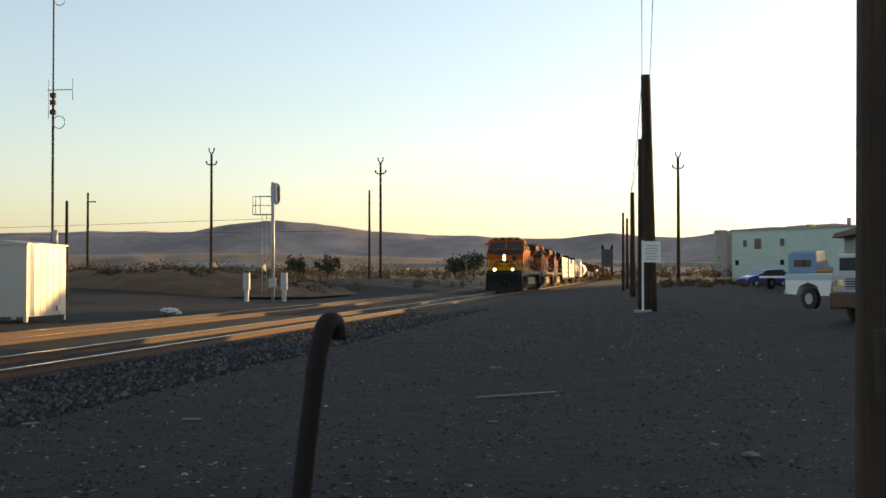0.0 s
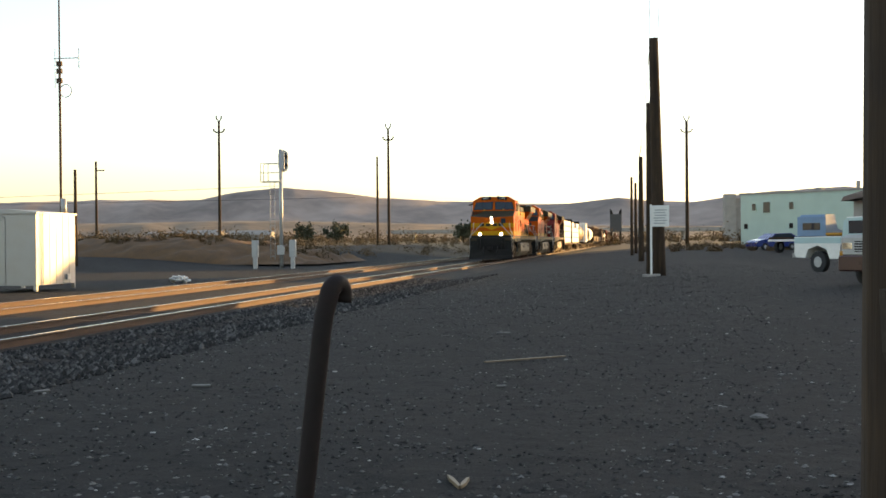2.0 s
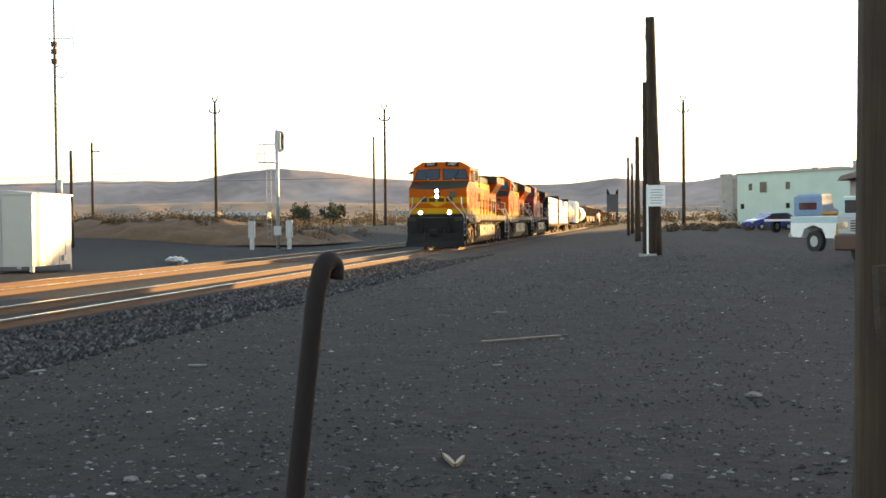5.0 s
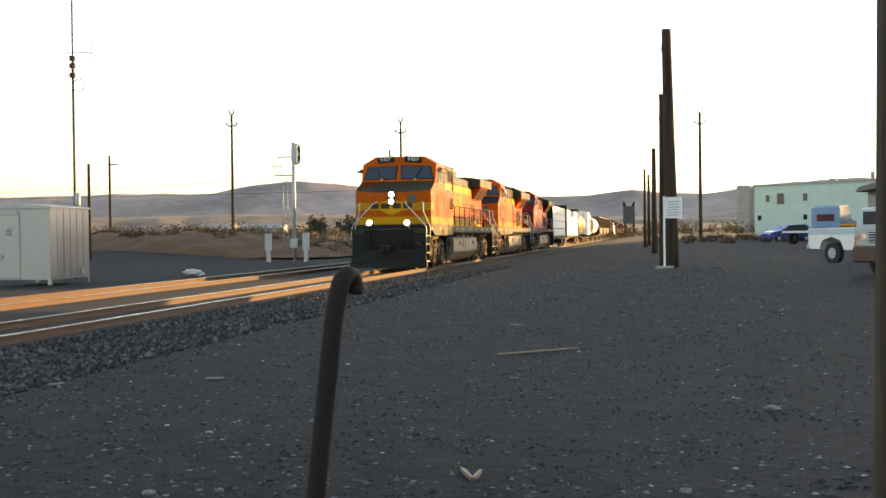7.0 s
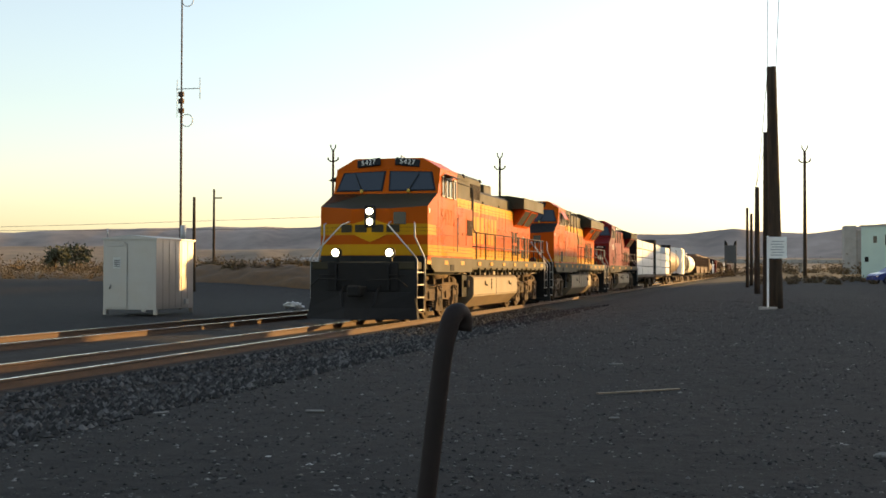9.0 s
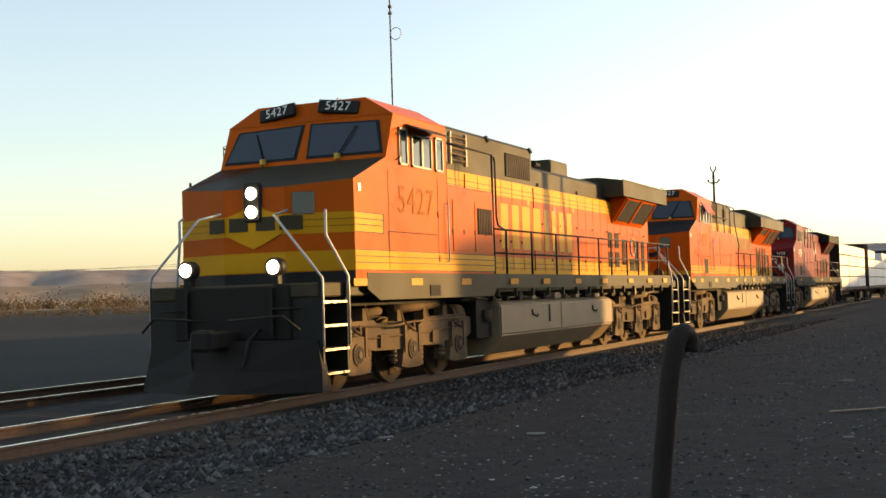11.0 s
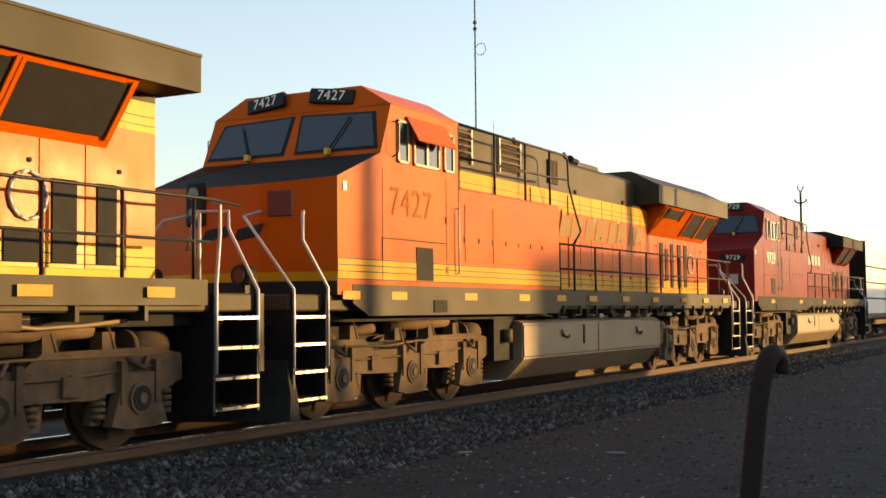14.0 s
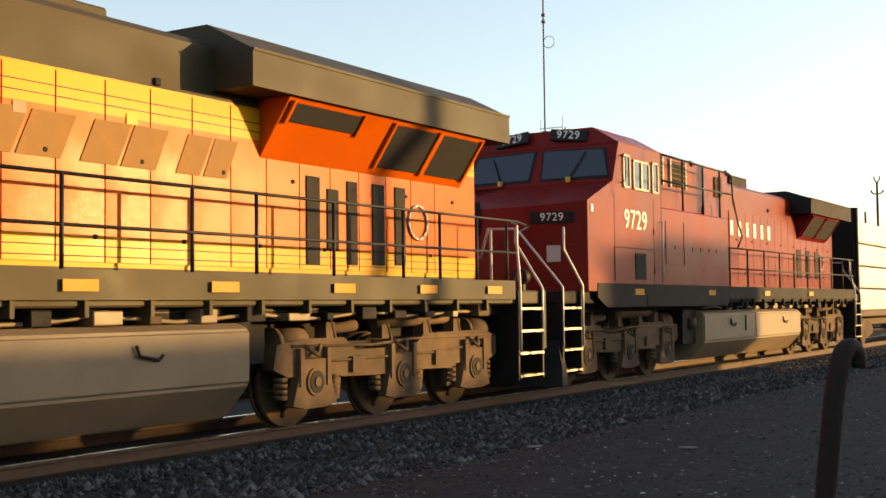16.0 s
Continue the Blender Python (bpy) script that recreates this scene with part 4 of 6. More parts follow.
SPECS = [
    dict(label="weathered orange, yellow and dark green diesel locomotive leading the train", number="5427", numsize=0.64, numat=2.12, slots=["orange", "green", "yellow", "black"],
         wide_to=5.48, wide_z=3.35, step=9.3, stack=11.9, wing=14.65, tall=0.42, crown=4.38, roof="orange", nosetop="green", awning="green", awning_out=68, numcolor="darktext", lit="lamp", headlight=(0.0, 2.9), tankcolor="tank",
         reflect=[-0.09, 1.85, 3.89, 6.28, 8.16, 10.3, 12.35, 14.7, 16.6, 18.3], bands=[(0.0, 5.48, 1.83, 2.15), (0.0, 0.93, 2.40, 2.71)],
         nosebands=[(1.66, 1.83, "black"), (1.84, 2.14, "yellow"), (2.40, 2.71, "yellow"), (2.50, 2.512, "black"), (2.60, 2.612, "black")],
         breaks=[(1.8, 2), (1.94, 3), (1.952, 2), (2.04, 3), (2.052, 2), (2.17, 0), (3.43, 2), (3.5, 3), (3.512, 2), (3.6, 3), (3.612, 2), (3.77, 1)],
         top1=4.62, top2=4.22, doors_to=3.74, vent=(4.70, 5.38, 2.52, 3.0), louvres=[(4.0, 4.62, 3.93, 4.44), (4.85, 5.58, 3.91, 4.46)], grilles=[(7.7, 9.15, 3.87, 4.36)],
         rear_doors=[(y, y + 0.36, z, z + 0.41) for y in (14.92, 15.54) for z in (2.03, 2.54)] + [(16.24, 16.5, 2.1, 2.8), (16.95, 17.4, 1.95, 2.25), (17.56, 17.9, 1.95, 2.8), (18.18, 18.47, 1.95, 2.8)],
         screens=[(15.4, 16.68, 3.28), (16.8, 18.2, 3.28)], wheel_at=17.25, posts=[6.26, 7.69, 9.23, 10.78, 12.35, 13.4, 14.81, 15.9, 16.94, 18.0, 19.1],
         emblem=mark(7.32, 8.36, 2.35, 3.28) + mark(8.56, 9.72, 2.35, 3.28) + mark(9.96, 10.76, 2.35, 3.28) + mark(10.97, 11.9, 2.35, 3.28),
         emblemcolor="yellow", toprails=[RAIL_OLD]),
    dict(label="orange and yellow diesel locomotive with black underframe, second in the train", number="7427", numsize=0.57, numat=1.92, slots=["orange", "green", "yellow", "black"],
         wide_to=7.37, wide_z=3.34, step=9.2, stack=10.9, wing=13.33, tall=0.2, crown=4.62, roof="orange", nosetop="under", awning="orange", awning_out=30, numcolor="darktext", lit="glass", headlight=(-0.5, 2.9), tankcolor="tank",
         reflect=[0.1, 1.34, 3.55, 5.57, 7.2, 8.8, 10.68, 12.62, 14.72, 16.6, 18.4], bands=[(0.0, 7.37, 1.86, 2.14)],
         nosebands=[(1.66, 1.84, "black"), (1.84, 1.96, "yellow")], breaks=[(1.8, 1), (1.85, 2), (1.95, 3), (1.962, 2), (2.05, 3), (2.062, 2), (2.15, 0), (3.38, 2), (3.47, 3), (3.482, 2), (3.57, 3), (3.582, 2), (3.76, 1)],
         top1=4.58, top2=4.42, doors_to=3.73, vent=None, louvres=[(4.3, 4.96, 3.92, 4.45), (6.05, 6.93, 3.91, 4.46)], grilles=[(8.22, 8.71, 3.88, 4.34)],
         rear_doors=[(14.94, 15.21, 1.96, 3.05), (15.36, 15.6, 2.14, 2.92), (15.78, 16.01, 1.97, 3.05), (16.35, 16.63, 1.98, 3.06), (16.88, 17.14, 1.99, 3.06)],
         screens=[(14.2, 15.55, 3.60), (16.3, 17.35, 3.28), (17.45, 18.5, 3.28)], wheel_at=17.45, posts=[7.5, 8.21, 9.31, 10.72, 12.4, 13.4, 14.8, 16.3, 17.2, 18.2, 19.1],
         emblem=mark(8.7, 9.8, 2.88, 3.32, 0.2, 0.05) + mark(10.05, 11.15, 2.88, 3.32, 0.2, 0.05) + mark(11.39, 12.4, 2.88, 3.32, 0.2, 0.05) + mark(12.7, 13.5, 2.88, 3.32, 0.2, 0.05),
         emblemcolor="faded", toprails=[RAIL_CAB]),
    dict(label="dark red diesel locomotive with white numbers, third in the train", number="9729", numsize=0.5, numat=2.1, slots=["red", "under", "red", "black"],
         wide_to=7.35, wide_z=3.3, step=9.2, stack=10.9, wing=14.6, tall=0.36, crown=4.5, roof="red", nosetop="red", awning="red", awning_out=0, numcolor="text", lit="glass", headlight=(-0.5, 2.95), tankcolor="tank",
         reflect=[2.0, 6.0, 10.0, 14.0], bands=[], nosebands=[(2.45, 2.7, "red")], breaks=[(1.8, 0), (3.9, 0)],
         top1=4.58, top2=4.3, doors_to=3.62, vent=None, louvres=[(4.3, 4.96, 3.92, 4.45), (5.4, 6.3, 3.91, 4.45)], grilles=[(8.22, 8.71, 3.88, 4.34)],
         rear_doors=[(15.0, 15.45, 2.1, 2.9), (15.9, 16.35, 2.1, 2.9), (16.9, 17.3, 2.1, 2.9)],
         screens=[(15.2, 16.5, 3.28), (16.65, 18.0, 3.28)], wheel_at=17.6, posts=[7.6, 8.9, 10.2, 11.5, 12.8, 14.1, 15.4, 16.7, 18.0, 19.1],
         emblem=[(y, y + 0.2, 3.05, 3.4, 0) for y in (9.3, 9.9, 10.5, 11.1, 11.7, 12.3)],
         emblemcolor="text", toprails=[RAIL_CAB]),
]
CARS = []     # every vehicle of the train with its place behind the leading nose corner
for spec, off in zip(SPECS, (0.0, 21.87, 43.75)):
    CARS.append((locomotive(spec), off))


# ---- freight cars ----
def bogie(root, c):
    tr = part("bogie", boxes((-0.9, 0.9, c - 0.3, c + 0.3, 0.45, 0.75)), "under", root)
    for s in (-1, 1):
        bm = bmesh.new()
        prism(bm, [(c - 1.1, 0.35), (c - 1.1, 0.6), (c - 0.4, 0.8), (c + 0.4, 0.8), (c + 1.1, 0.6), (c + 1.1, 0.35), (c + 0.3, 0.25), (c - 0.3, 0.25)], s * 0.95, s * 1.1, "x")
        part("side_frame", bm, "truckgrime", tr)
    for a in (-0.88, 0.88):
        w = part("wheelset", CAR_WHEEL, None, root)
        WHEELS.append((w, c + a, 0.42))


bm = bmesh.new()
for s in (-1, 1):
    tube(bm, [(s * 0.69, 0, 0), (s * 0.83, 0, 0)], 0.42, 20)
tube(bm, [(-0.9, 0, 0), (0.9, 0, 0)], 0.08, 8)
CAR_WHEEL = mesh_of("wheelset", bm, "truckgrime")


def lumber_car(length, label, seed):
    rnd = random.Random(seed)
    root = thing("bulkhead_flat_car", label, "freight car", group="freight cars")
    part("deck", boxes((-1.4, 1.4, 0, length, 0.95, 1.15), (-0.35, 0.35, 0, length, 0.6, 0.95), bev=0.02), "rust", root)
    for y in (0.1, length - 0.25):
        part("bulkhead", boxes((-1.4, 1.4, y, y + 0.15, 1.15, 4.4), *[(x, x + 0.1, y - 0.08, y, 1.15, 4.4) for x in (-1.3, -0.5, 0.4, 1.2)]), "under", root)
    n = 3
    w = (length - 0.9) / n
    for i in range(n):
        z = 1.16
        for k in range(4):
            h = 0.72
            y0 = 0.4 + i * w + rnd.uniform(0, 0.12)
            for s in (-1, 1):
                if k == 3 and rnd.random() < 0.3:
                    continue
                part("lumber_pack", boxes((s * 0.03, s * 1.32, y0, y0 + w - 0.25, z, z + h - 0.05), bev=0.03), "wrap", root, "bundle of lumber in white wrap")
            z += h
    for c in (2.2, length - 2.2):
        bogie(root, c)
    return root


def tank_car(length, label, material):
    root = thing("tank_car", label, "freight car", group="freight cars")
    bm = bmesh.new()
    pts = [(0, 0.5, 2.6), (0, 0.75, 2.6), (0, 1.0, 2.6), (0, length - 1.0, 2.6), (0, length - 0.75, 2.6), (0, length - 0.5, 2.6)]
    tube(bm, pts, 1.4, 28)
    for v in bm.verts:
        e = min(v.co.y - 0.5, length - 0.5 - v.co.y)
        if e < 0.4:
            k = 0.72 if e < 0.1 else 0.93
            v.co.x, v.co.z = v.co.x * k, 2.6 + (v.co.z - 2.6) * k
    part("tank", bm, material, root)
    part("frame", boxes((-0.4, 0.4, 0, length, 0.9, 1.2), (-1.3, 1.3, 0.1, 0.4, 0.9, 1.2), (-1.3, 1.3, length - 0.4, length - 0.1, 0.9, 1.2)), "under", root)
    part("dome", tubes([(0, length / 2, 3.9), (0, length / 2, 4.3)], r=0.45, seg=14), material, root)
    part("walkway", boxes((-0.9, 0.9, length / 2 - 1, length / 2 + 1, 4.02, 4.06)), "under", root)
    part("ladder", tubes([(1.45, length / 2 - 0.2, 1.0), (1.45, length / 2 - 0.2, 4.0)], [(1.45, length / 2 + 0.2, 1.0), (1.45, length / 2 + 0.2, 4.0)], r=0.025), "under", root)
    for c in (2.0, length - 2.0):
        bogie(root, c)
    return root


def hopper_car(length, label, material, top=4.3):
    root = thing("covered_hopper_car", label, "freight car", group="freight cars")
    bm = bmesh.new()
    prism(bm, [(0.3, top - 0.2), (0.6, top), (length - 0.6, top), (length - 0.3, top - 0.2), (length - 0.3, 2.3), (length - 2.6, 1.2), (2.6, 1.2), (0.3, 2.3)], -1.5, 1.5, "x")
    part("body", bm, material, root)
    for s in (-1, 1):
        for k in range(12):
            y = 0.6 + k * (length - 1.2) / 11
            part("rib", boxes((s * 1.5, s * 1.58, y - 0.05, y + 0.05, 2.3, top - 0.2)), material, root)
    part("frame", boxes((-0.4, 0.4, 0, length, 0.8, 1.2)), "under", root)
    for c in (1.8, length - 1.8):
        bogie(root, c)
    return root


def box_car(length, label, material, top=4.6):
    root = thing("box_car", label, "freight car", group="freight cars")
    bm = bmesh.new()
    prism(bm, [(1.5, 1.1), (1.5, top - 0.2), (0.0, top), (-1.5, top - 0.2), (-1.5, 1.1)], 0.3, length - 0.3)
    part("body", bm, material, root)
    for s in (-1, 1):
        for k in range(14):
            y = 0.5 + k * (length - 1.0) / 13
            part("side_post", boxes((s * 1.5, s * 1.54, y - 0.04, y + 0.04, 1.15, top - 0.25)), material, root)
        part("sliding_door", boxes((s * 1.54, s * 1.6, length / 2 - 1.5, length / 2 + 1.5, 1.15, top - 0.35), bev=0.02), material, root)
    part("frame", boxes((-0.4, 0.4, 0, length, 0.8, 1.1)), "under", root)
    for c in (2.0, length - 2.0):
        bogie(root, c)
    return root


place_at = 64.2
for make, length, *a in ((lumber_car, 18.5, "bulkhead flat car stacked with white-wrapped lumber", 1), (lumber_car, 22.0, "bulkhead flat car stacked with white-wrapped lumber", 2),
                         (tank_car, 17.0, "dusty tan tank car on a black frame", "tank"), (box_car, 8.5, "short white box car with ribbed sides", "white"), (tank_car, 16.0, "black tank car with a small dome", "under"),
                         (tank_car, 16.0, "white tank car on a black frame", "white"), (hopper_car, 17.0, "rust-brown hopper car with ribbed sides", "rust"), (hopper_car, 17.0, "rust-brown hopper car with ribbed sides", "rust"),
                         (hopper_car, 17.0, "rust-brown hopper car with ribbed sides", "rust"), (box_car, 17.0, "rust-red box car with a sliding door", "rust"), (tank_car, 16.0, "dusty tan tank car on a black frame", "tank"),
                         (lumber_car, 18.5, "bulkhead flat car stacked with white-wrapped lumber", 5), (box_car, 17.0, "dark red box car with a sliding door", "red"), (hopper_car, 17.0, "rust-brown hopper car with ribbed sides", "rust"),
                         (hopper_car, 17.0, "rust-brown hopper car with ribbed sides", "rust"), (tank_car, 16.0, "black tank car with a small dome", "under"),
                         (hopper_car, 17.0, "rust-brown hopper car with ribbed sides", "rust"), (tank_car, 16.0, "dusty tan tank car on a black frame", "tank"),
                         (box_car, 17.0, "white box car with a sliding door", "white"), (hopper_car, 17.0, "rust-brown hopper car with ribbed sides", "rust"),
                         (hopper_car, 17.0, "rust-brown hopper car with ribbed sides", "rust"), (tank_car, 16.0, "dusty tan tank car on a black frame", "tank"),
                         (box_car, 17.0, "dark red box car with a sliding door", "red"), (box_car, 17.0, "white box car with a sliding door", "white"),
                         (box_car, 17.0, "dark red box car with a sliding door", "red"), (box_car, 17.0, "dark red box car with a sliding door", "red")):
    CARS.append((make(length, *a), place_at))
    place_at += length + 1.1


# ---- things beside the tracks ----
def ground_pose(x, y, rz=0.0, dz=0.0):
    return pose(x, y, ground_z(x, y) + dz, 0, 0, rz)


def signal_hut():
    w, d, h = 2.15, 3.0, 2.78
    root = thing("equipment_hut", "bare aluminium railway equipment hut on short feet", "hut", pose(-20.9 - w, 39.85, 0.12))
    part("body", boxes((0, w, 0, d, 0.14, h - 0.06), bev=0.012), "alu", root)
    bm = bmesh.new()
    prism(bm, [(-0.06, h - 0.08), (w + 0.06, h - 0.08), (w + 0.06, h - 0.02), (w * 0.5, h + 0.1), (-0.06, h - 0.02)], -0.06, d + 0.06)
    part("roof", bm, "alu", root)
    for k in range(1, 6):
        part("seam", boxes((w, w + 0.012, k * d / 6 - 0.015, k * d / 6 + 0.015, 0.16, h - 0.1)), "alu", root)
    for x in (0.35 * w, w - 0.02):
        part("seam", boxes((x - 0.015, x + 0.015, -0.012, 0, 0.16, h - 0.1)), "alu", root)
    dr = part("door", boxes((0.12, 0.98, -0.03, 0, 0.2, h - 0.2), bev=0.01), "alu", root)
    part("notice", boxes((0.42, 0.72, -0.036, -0.03, 1.65, 2.05)), "silver", dr, "grey notice plate")
    part("notice_bars", boxes(*[(0.46, 0.68, -0.04, -0.036, 1.72 + 0.07 * k, 1.745 + 0.07 * k) for k in range(4)]), "black", dr)
    part("handle", tubes([(0.3, -0.03, 1.05), (0.3, -0.07, 1.05), (0.3, -0.07, 0.9)], r=0.02), "steel", dr)
    part("vent_hood", boxes((0.2, 0.9, -0.05, 0, h - 0.32, h - 0.16), bev=0.015), "alu", root)
    for x in (0.06, w - 0.06):
        for y in (0.06, d - 0.06):
            part("foot", boxes((x - 0.06, x + 0.06, y - 0.06, y + 0.06, -0.05, 0.15)), "alu", root)
    part("roof_pipe", tubes([(0.05, 0.2, h), (0.05, 0.2, h + 0.35)], r=0.03), "steel", root)
    part("side_box", boxes((w, w + 0.08, 2.2, 2.45, 0.3, 0.5)), "silver", root)


def mast():
    D = 52.0
    x, y = -D * math.sin(radians(26.6)), D * math.cos(radians(26.6))
    root = thing("radio_mast", "slender steel radio mast with loop antennas", "mast", ground_pose(x, y))
    def hz(el):
        return D * math.tan(radians(el)) + 1.7 - ground_z(x, y)
    part("pole", tubes([(0, 0, 0), (0, 0, 9)], r=0.055, seg=8), "rust", root)
    part("upper_pole", tubes([(0, 0, 9), (0, 0, 17.5)], r=0.035, seg=8), "rust", root)
    part("equipment_can", tubes([(0.12, 0, hz(1.3)), (0.12, 0, hz(2.1))], r=0.12, seg=12), "silver", root)
    for el in (6.95, 12.4):
        z = hz(el)
        part("loop_antenna", tubes(*[[(0.26 + 0.26 * math.cos(a), 0, z + 0.26 * math.sin(a)), (0.26 + 0.26 * math.cos(a + 0.4), 0, z + 0.26 * math.sin(a + 0.4))] for a in [k * 0.3927 for k in range(16)]], r=0.018), "silver", root)
    z = hz(8.4)
    part("cross_arm", tubes([(-0.25, 0, z), (0.85, 0, z)], r=0.02), "silver", root)
    part("dipole", tubes([(0.85, 0, z - 0.45), (0.85, 0, z + 0.45)], r=0.015), "silver", root)
    for dz in (-0.2, -0.5, -0.9):
        part("clamp", boxes((-0.12, 0.1, -0.06, 0.06, z + dz - 0.12, z + dz + 0.08)), "rust", root)
    part("side_whip", tubes([(-0.2, 0, z - 1.2), (-0.2, 0, z + 0.4)], r=0.012), "silver", root)
    z = hz(15.2)
    part("cross_arm", tubes([(0, 0, z), (0.85, 0, z)], r=0.02), "silver", root)
    for e in (13.3, 13.6):
        part("clamp", boxes((-0.07, 0.07, -0.05, 0.05, hz(e), hz(e) + 0.12)), "rust", root)


def block_signal():
    x, y = -22.43, 74.87
    root = thing("block_signal", "silver railway block signal with hooded head and side platform", "railway signal", ground_pose(x, y))
    h = 78.2 * math.tan(radians(4.4)) + 1.7 - ground_z(x, y)
    part("mast", tubes([(0, 0, 0), (0, 0, h)], r=0.12, seg=12), "silver", root)
    bm = bmesh.new()
    tube(bm, [(0.12, 0.15, h - 0.35), (0.12, 0.2, h - 0.35)], 0.32, 20)
    box(bm, -0.2, 0.44, 0.15, 0.2, h - 1.1, h - 0.35)
    tube(bm, [(0.12, 0.15, h - 1.1), (0.12, 0.2, h - 1.1)], 0.32, 20)
    box(bm, -0.02, 0.26, -0.08, 0.15, h - 1.3, h - 0.15, bev=0.03)
    part("background_plate", bm, "silver", root)
    for dz in (0.25, 0.7, 1.15):
        part("hood", tubes([(0.12, 0.2, h - dz), (0.12, 0.5, h - dz)], r=0.1, seg=12), "steel", root)
    part("platform", boxes((-1.25, 0, -0.3, 0.3, h - 2.1, h - 2.04)), "silver", root)
    part("platform_rail", tubes([(-1.25, -0.3, h - 2.05), (-1.25, -0.3, h - 0.9), (0, -0.3, h - 0.9)], [(-1.25, 0.3, h - 2.05), (-1.25, 0.3, h - 0.9), (0, 0.3, h - 0.9)], [(-0.75, -0.3, h - 2.05), (-0.75, -0.3, h - 0.9)], [(-1.25, -0.3, h - 1.5), (0, -0.3, h - 1.5)], r=0.025), "silver", root)
    part("ladder", tubes([(-0.75, 0.1, 0.6), (-0.75, 0.1, h - 2.0)], [(-0.45, 0.1, 0.6), (-0.45, 0.1, h - 2.0)], *[[(-0.75, 0.1, 0.8 + 0.4 * k), (-0.45, 0.1, 0.8 + 0.4 * k)] for k in range(12)], r=0.02), "silver", root)
    part("relay_box", boxes((-0.2, 0.25, -0.3, -0.1, 0.9, 1.5), bev=0.02), "silver", root)
    for x0 in (-1.75, 0.75):
        c = thing("signal_case", "silver signal equipment case on a post", "equipment case", ground_pose(x + x0, y), group="signal cases")
        part("case", boxes((-0.2, 0.2, -0.15, 0.15, 0.75, 1.85), bev=0.02), "silver", c)
        part("stand", boxes((-0.12, 0.12, -0.1, 0.1, -0.1, 0.75)), "silver", c)


def pole(az, el, dist, r, label, name="utility_pole", top="", base=None, lean=0.0):
    x, y = dist * math.sin(radians(az)), dist * math.cos(radians(az))
    z0 = ground_z(x, y) if base is None else base
    h = dist * math.tan(radians(el)) + 1.7 - z0
    root = thing(name, label, "pole", pose(x, y, z0), group="utility poles")
    bm = bmesh.new()
    n = 8
    tube(bm, [(lean * k / n, 0, -0.3 + (h + 0.3) * k / n) for k in range(n + 1)], r, 14, r2=r * 0.68)
    part("shaft", bm, "wood", root)
    if top == "prongs":
        s = dist / 150
        part("crossarm", tubes([(-0.65 * s, 0, h - 1.15 * s), (-0.35 * s, 0, h - 1.35 * s), (0.35 * s, 0, h - 1.35 * s), (0.65 * s, 0, h - 1.15 * s)], r=0.09 * s), "wood", root)
        for x2 in (-0.65, 0.65):
            part("insulator", tubes([(x2 * s, 0, h - 1.15 * s), (x2 * s, 0, h - 0.9 * s)], r=0.1 * s), "under", root)
        part("top_fork", tubes([(0, 0, h - 0.1), (-0.3 * s, 0, h + 0.35 * s), (-0.32 * s, 0, h + 0.7 * s)], [(0, 0, h - 0.1), (0.3 * s, 0, h + 0.35 * s), (0.32 * s, 0, h + 0.7 * s)], r=0.08 * s), "under", root)
    if top == "arm":
        part("crossarm", boxes((-0.1, 0.9, -0.05, 0.05, h - 1.0, h - 0.88)), "wood", root)
    return root, (x, y, z0 + h)


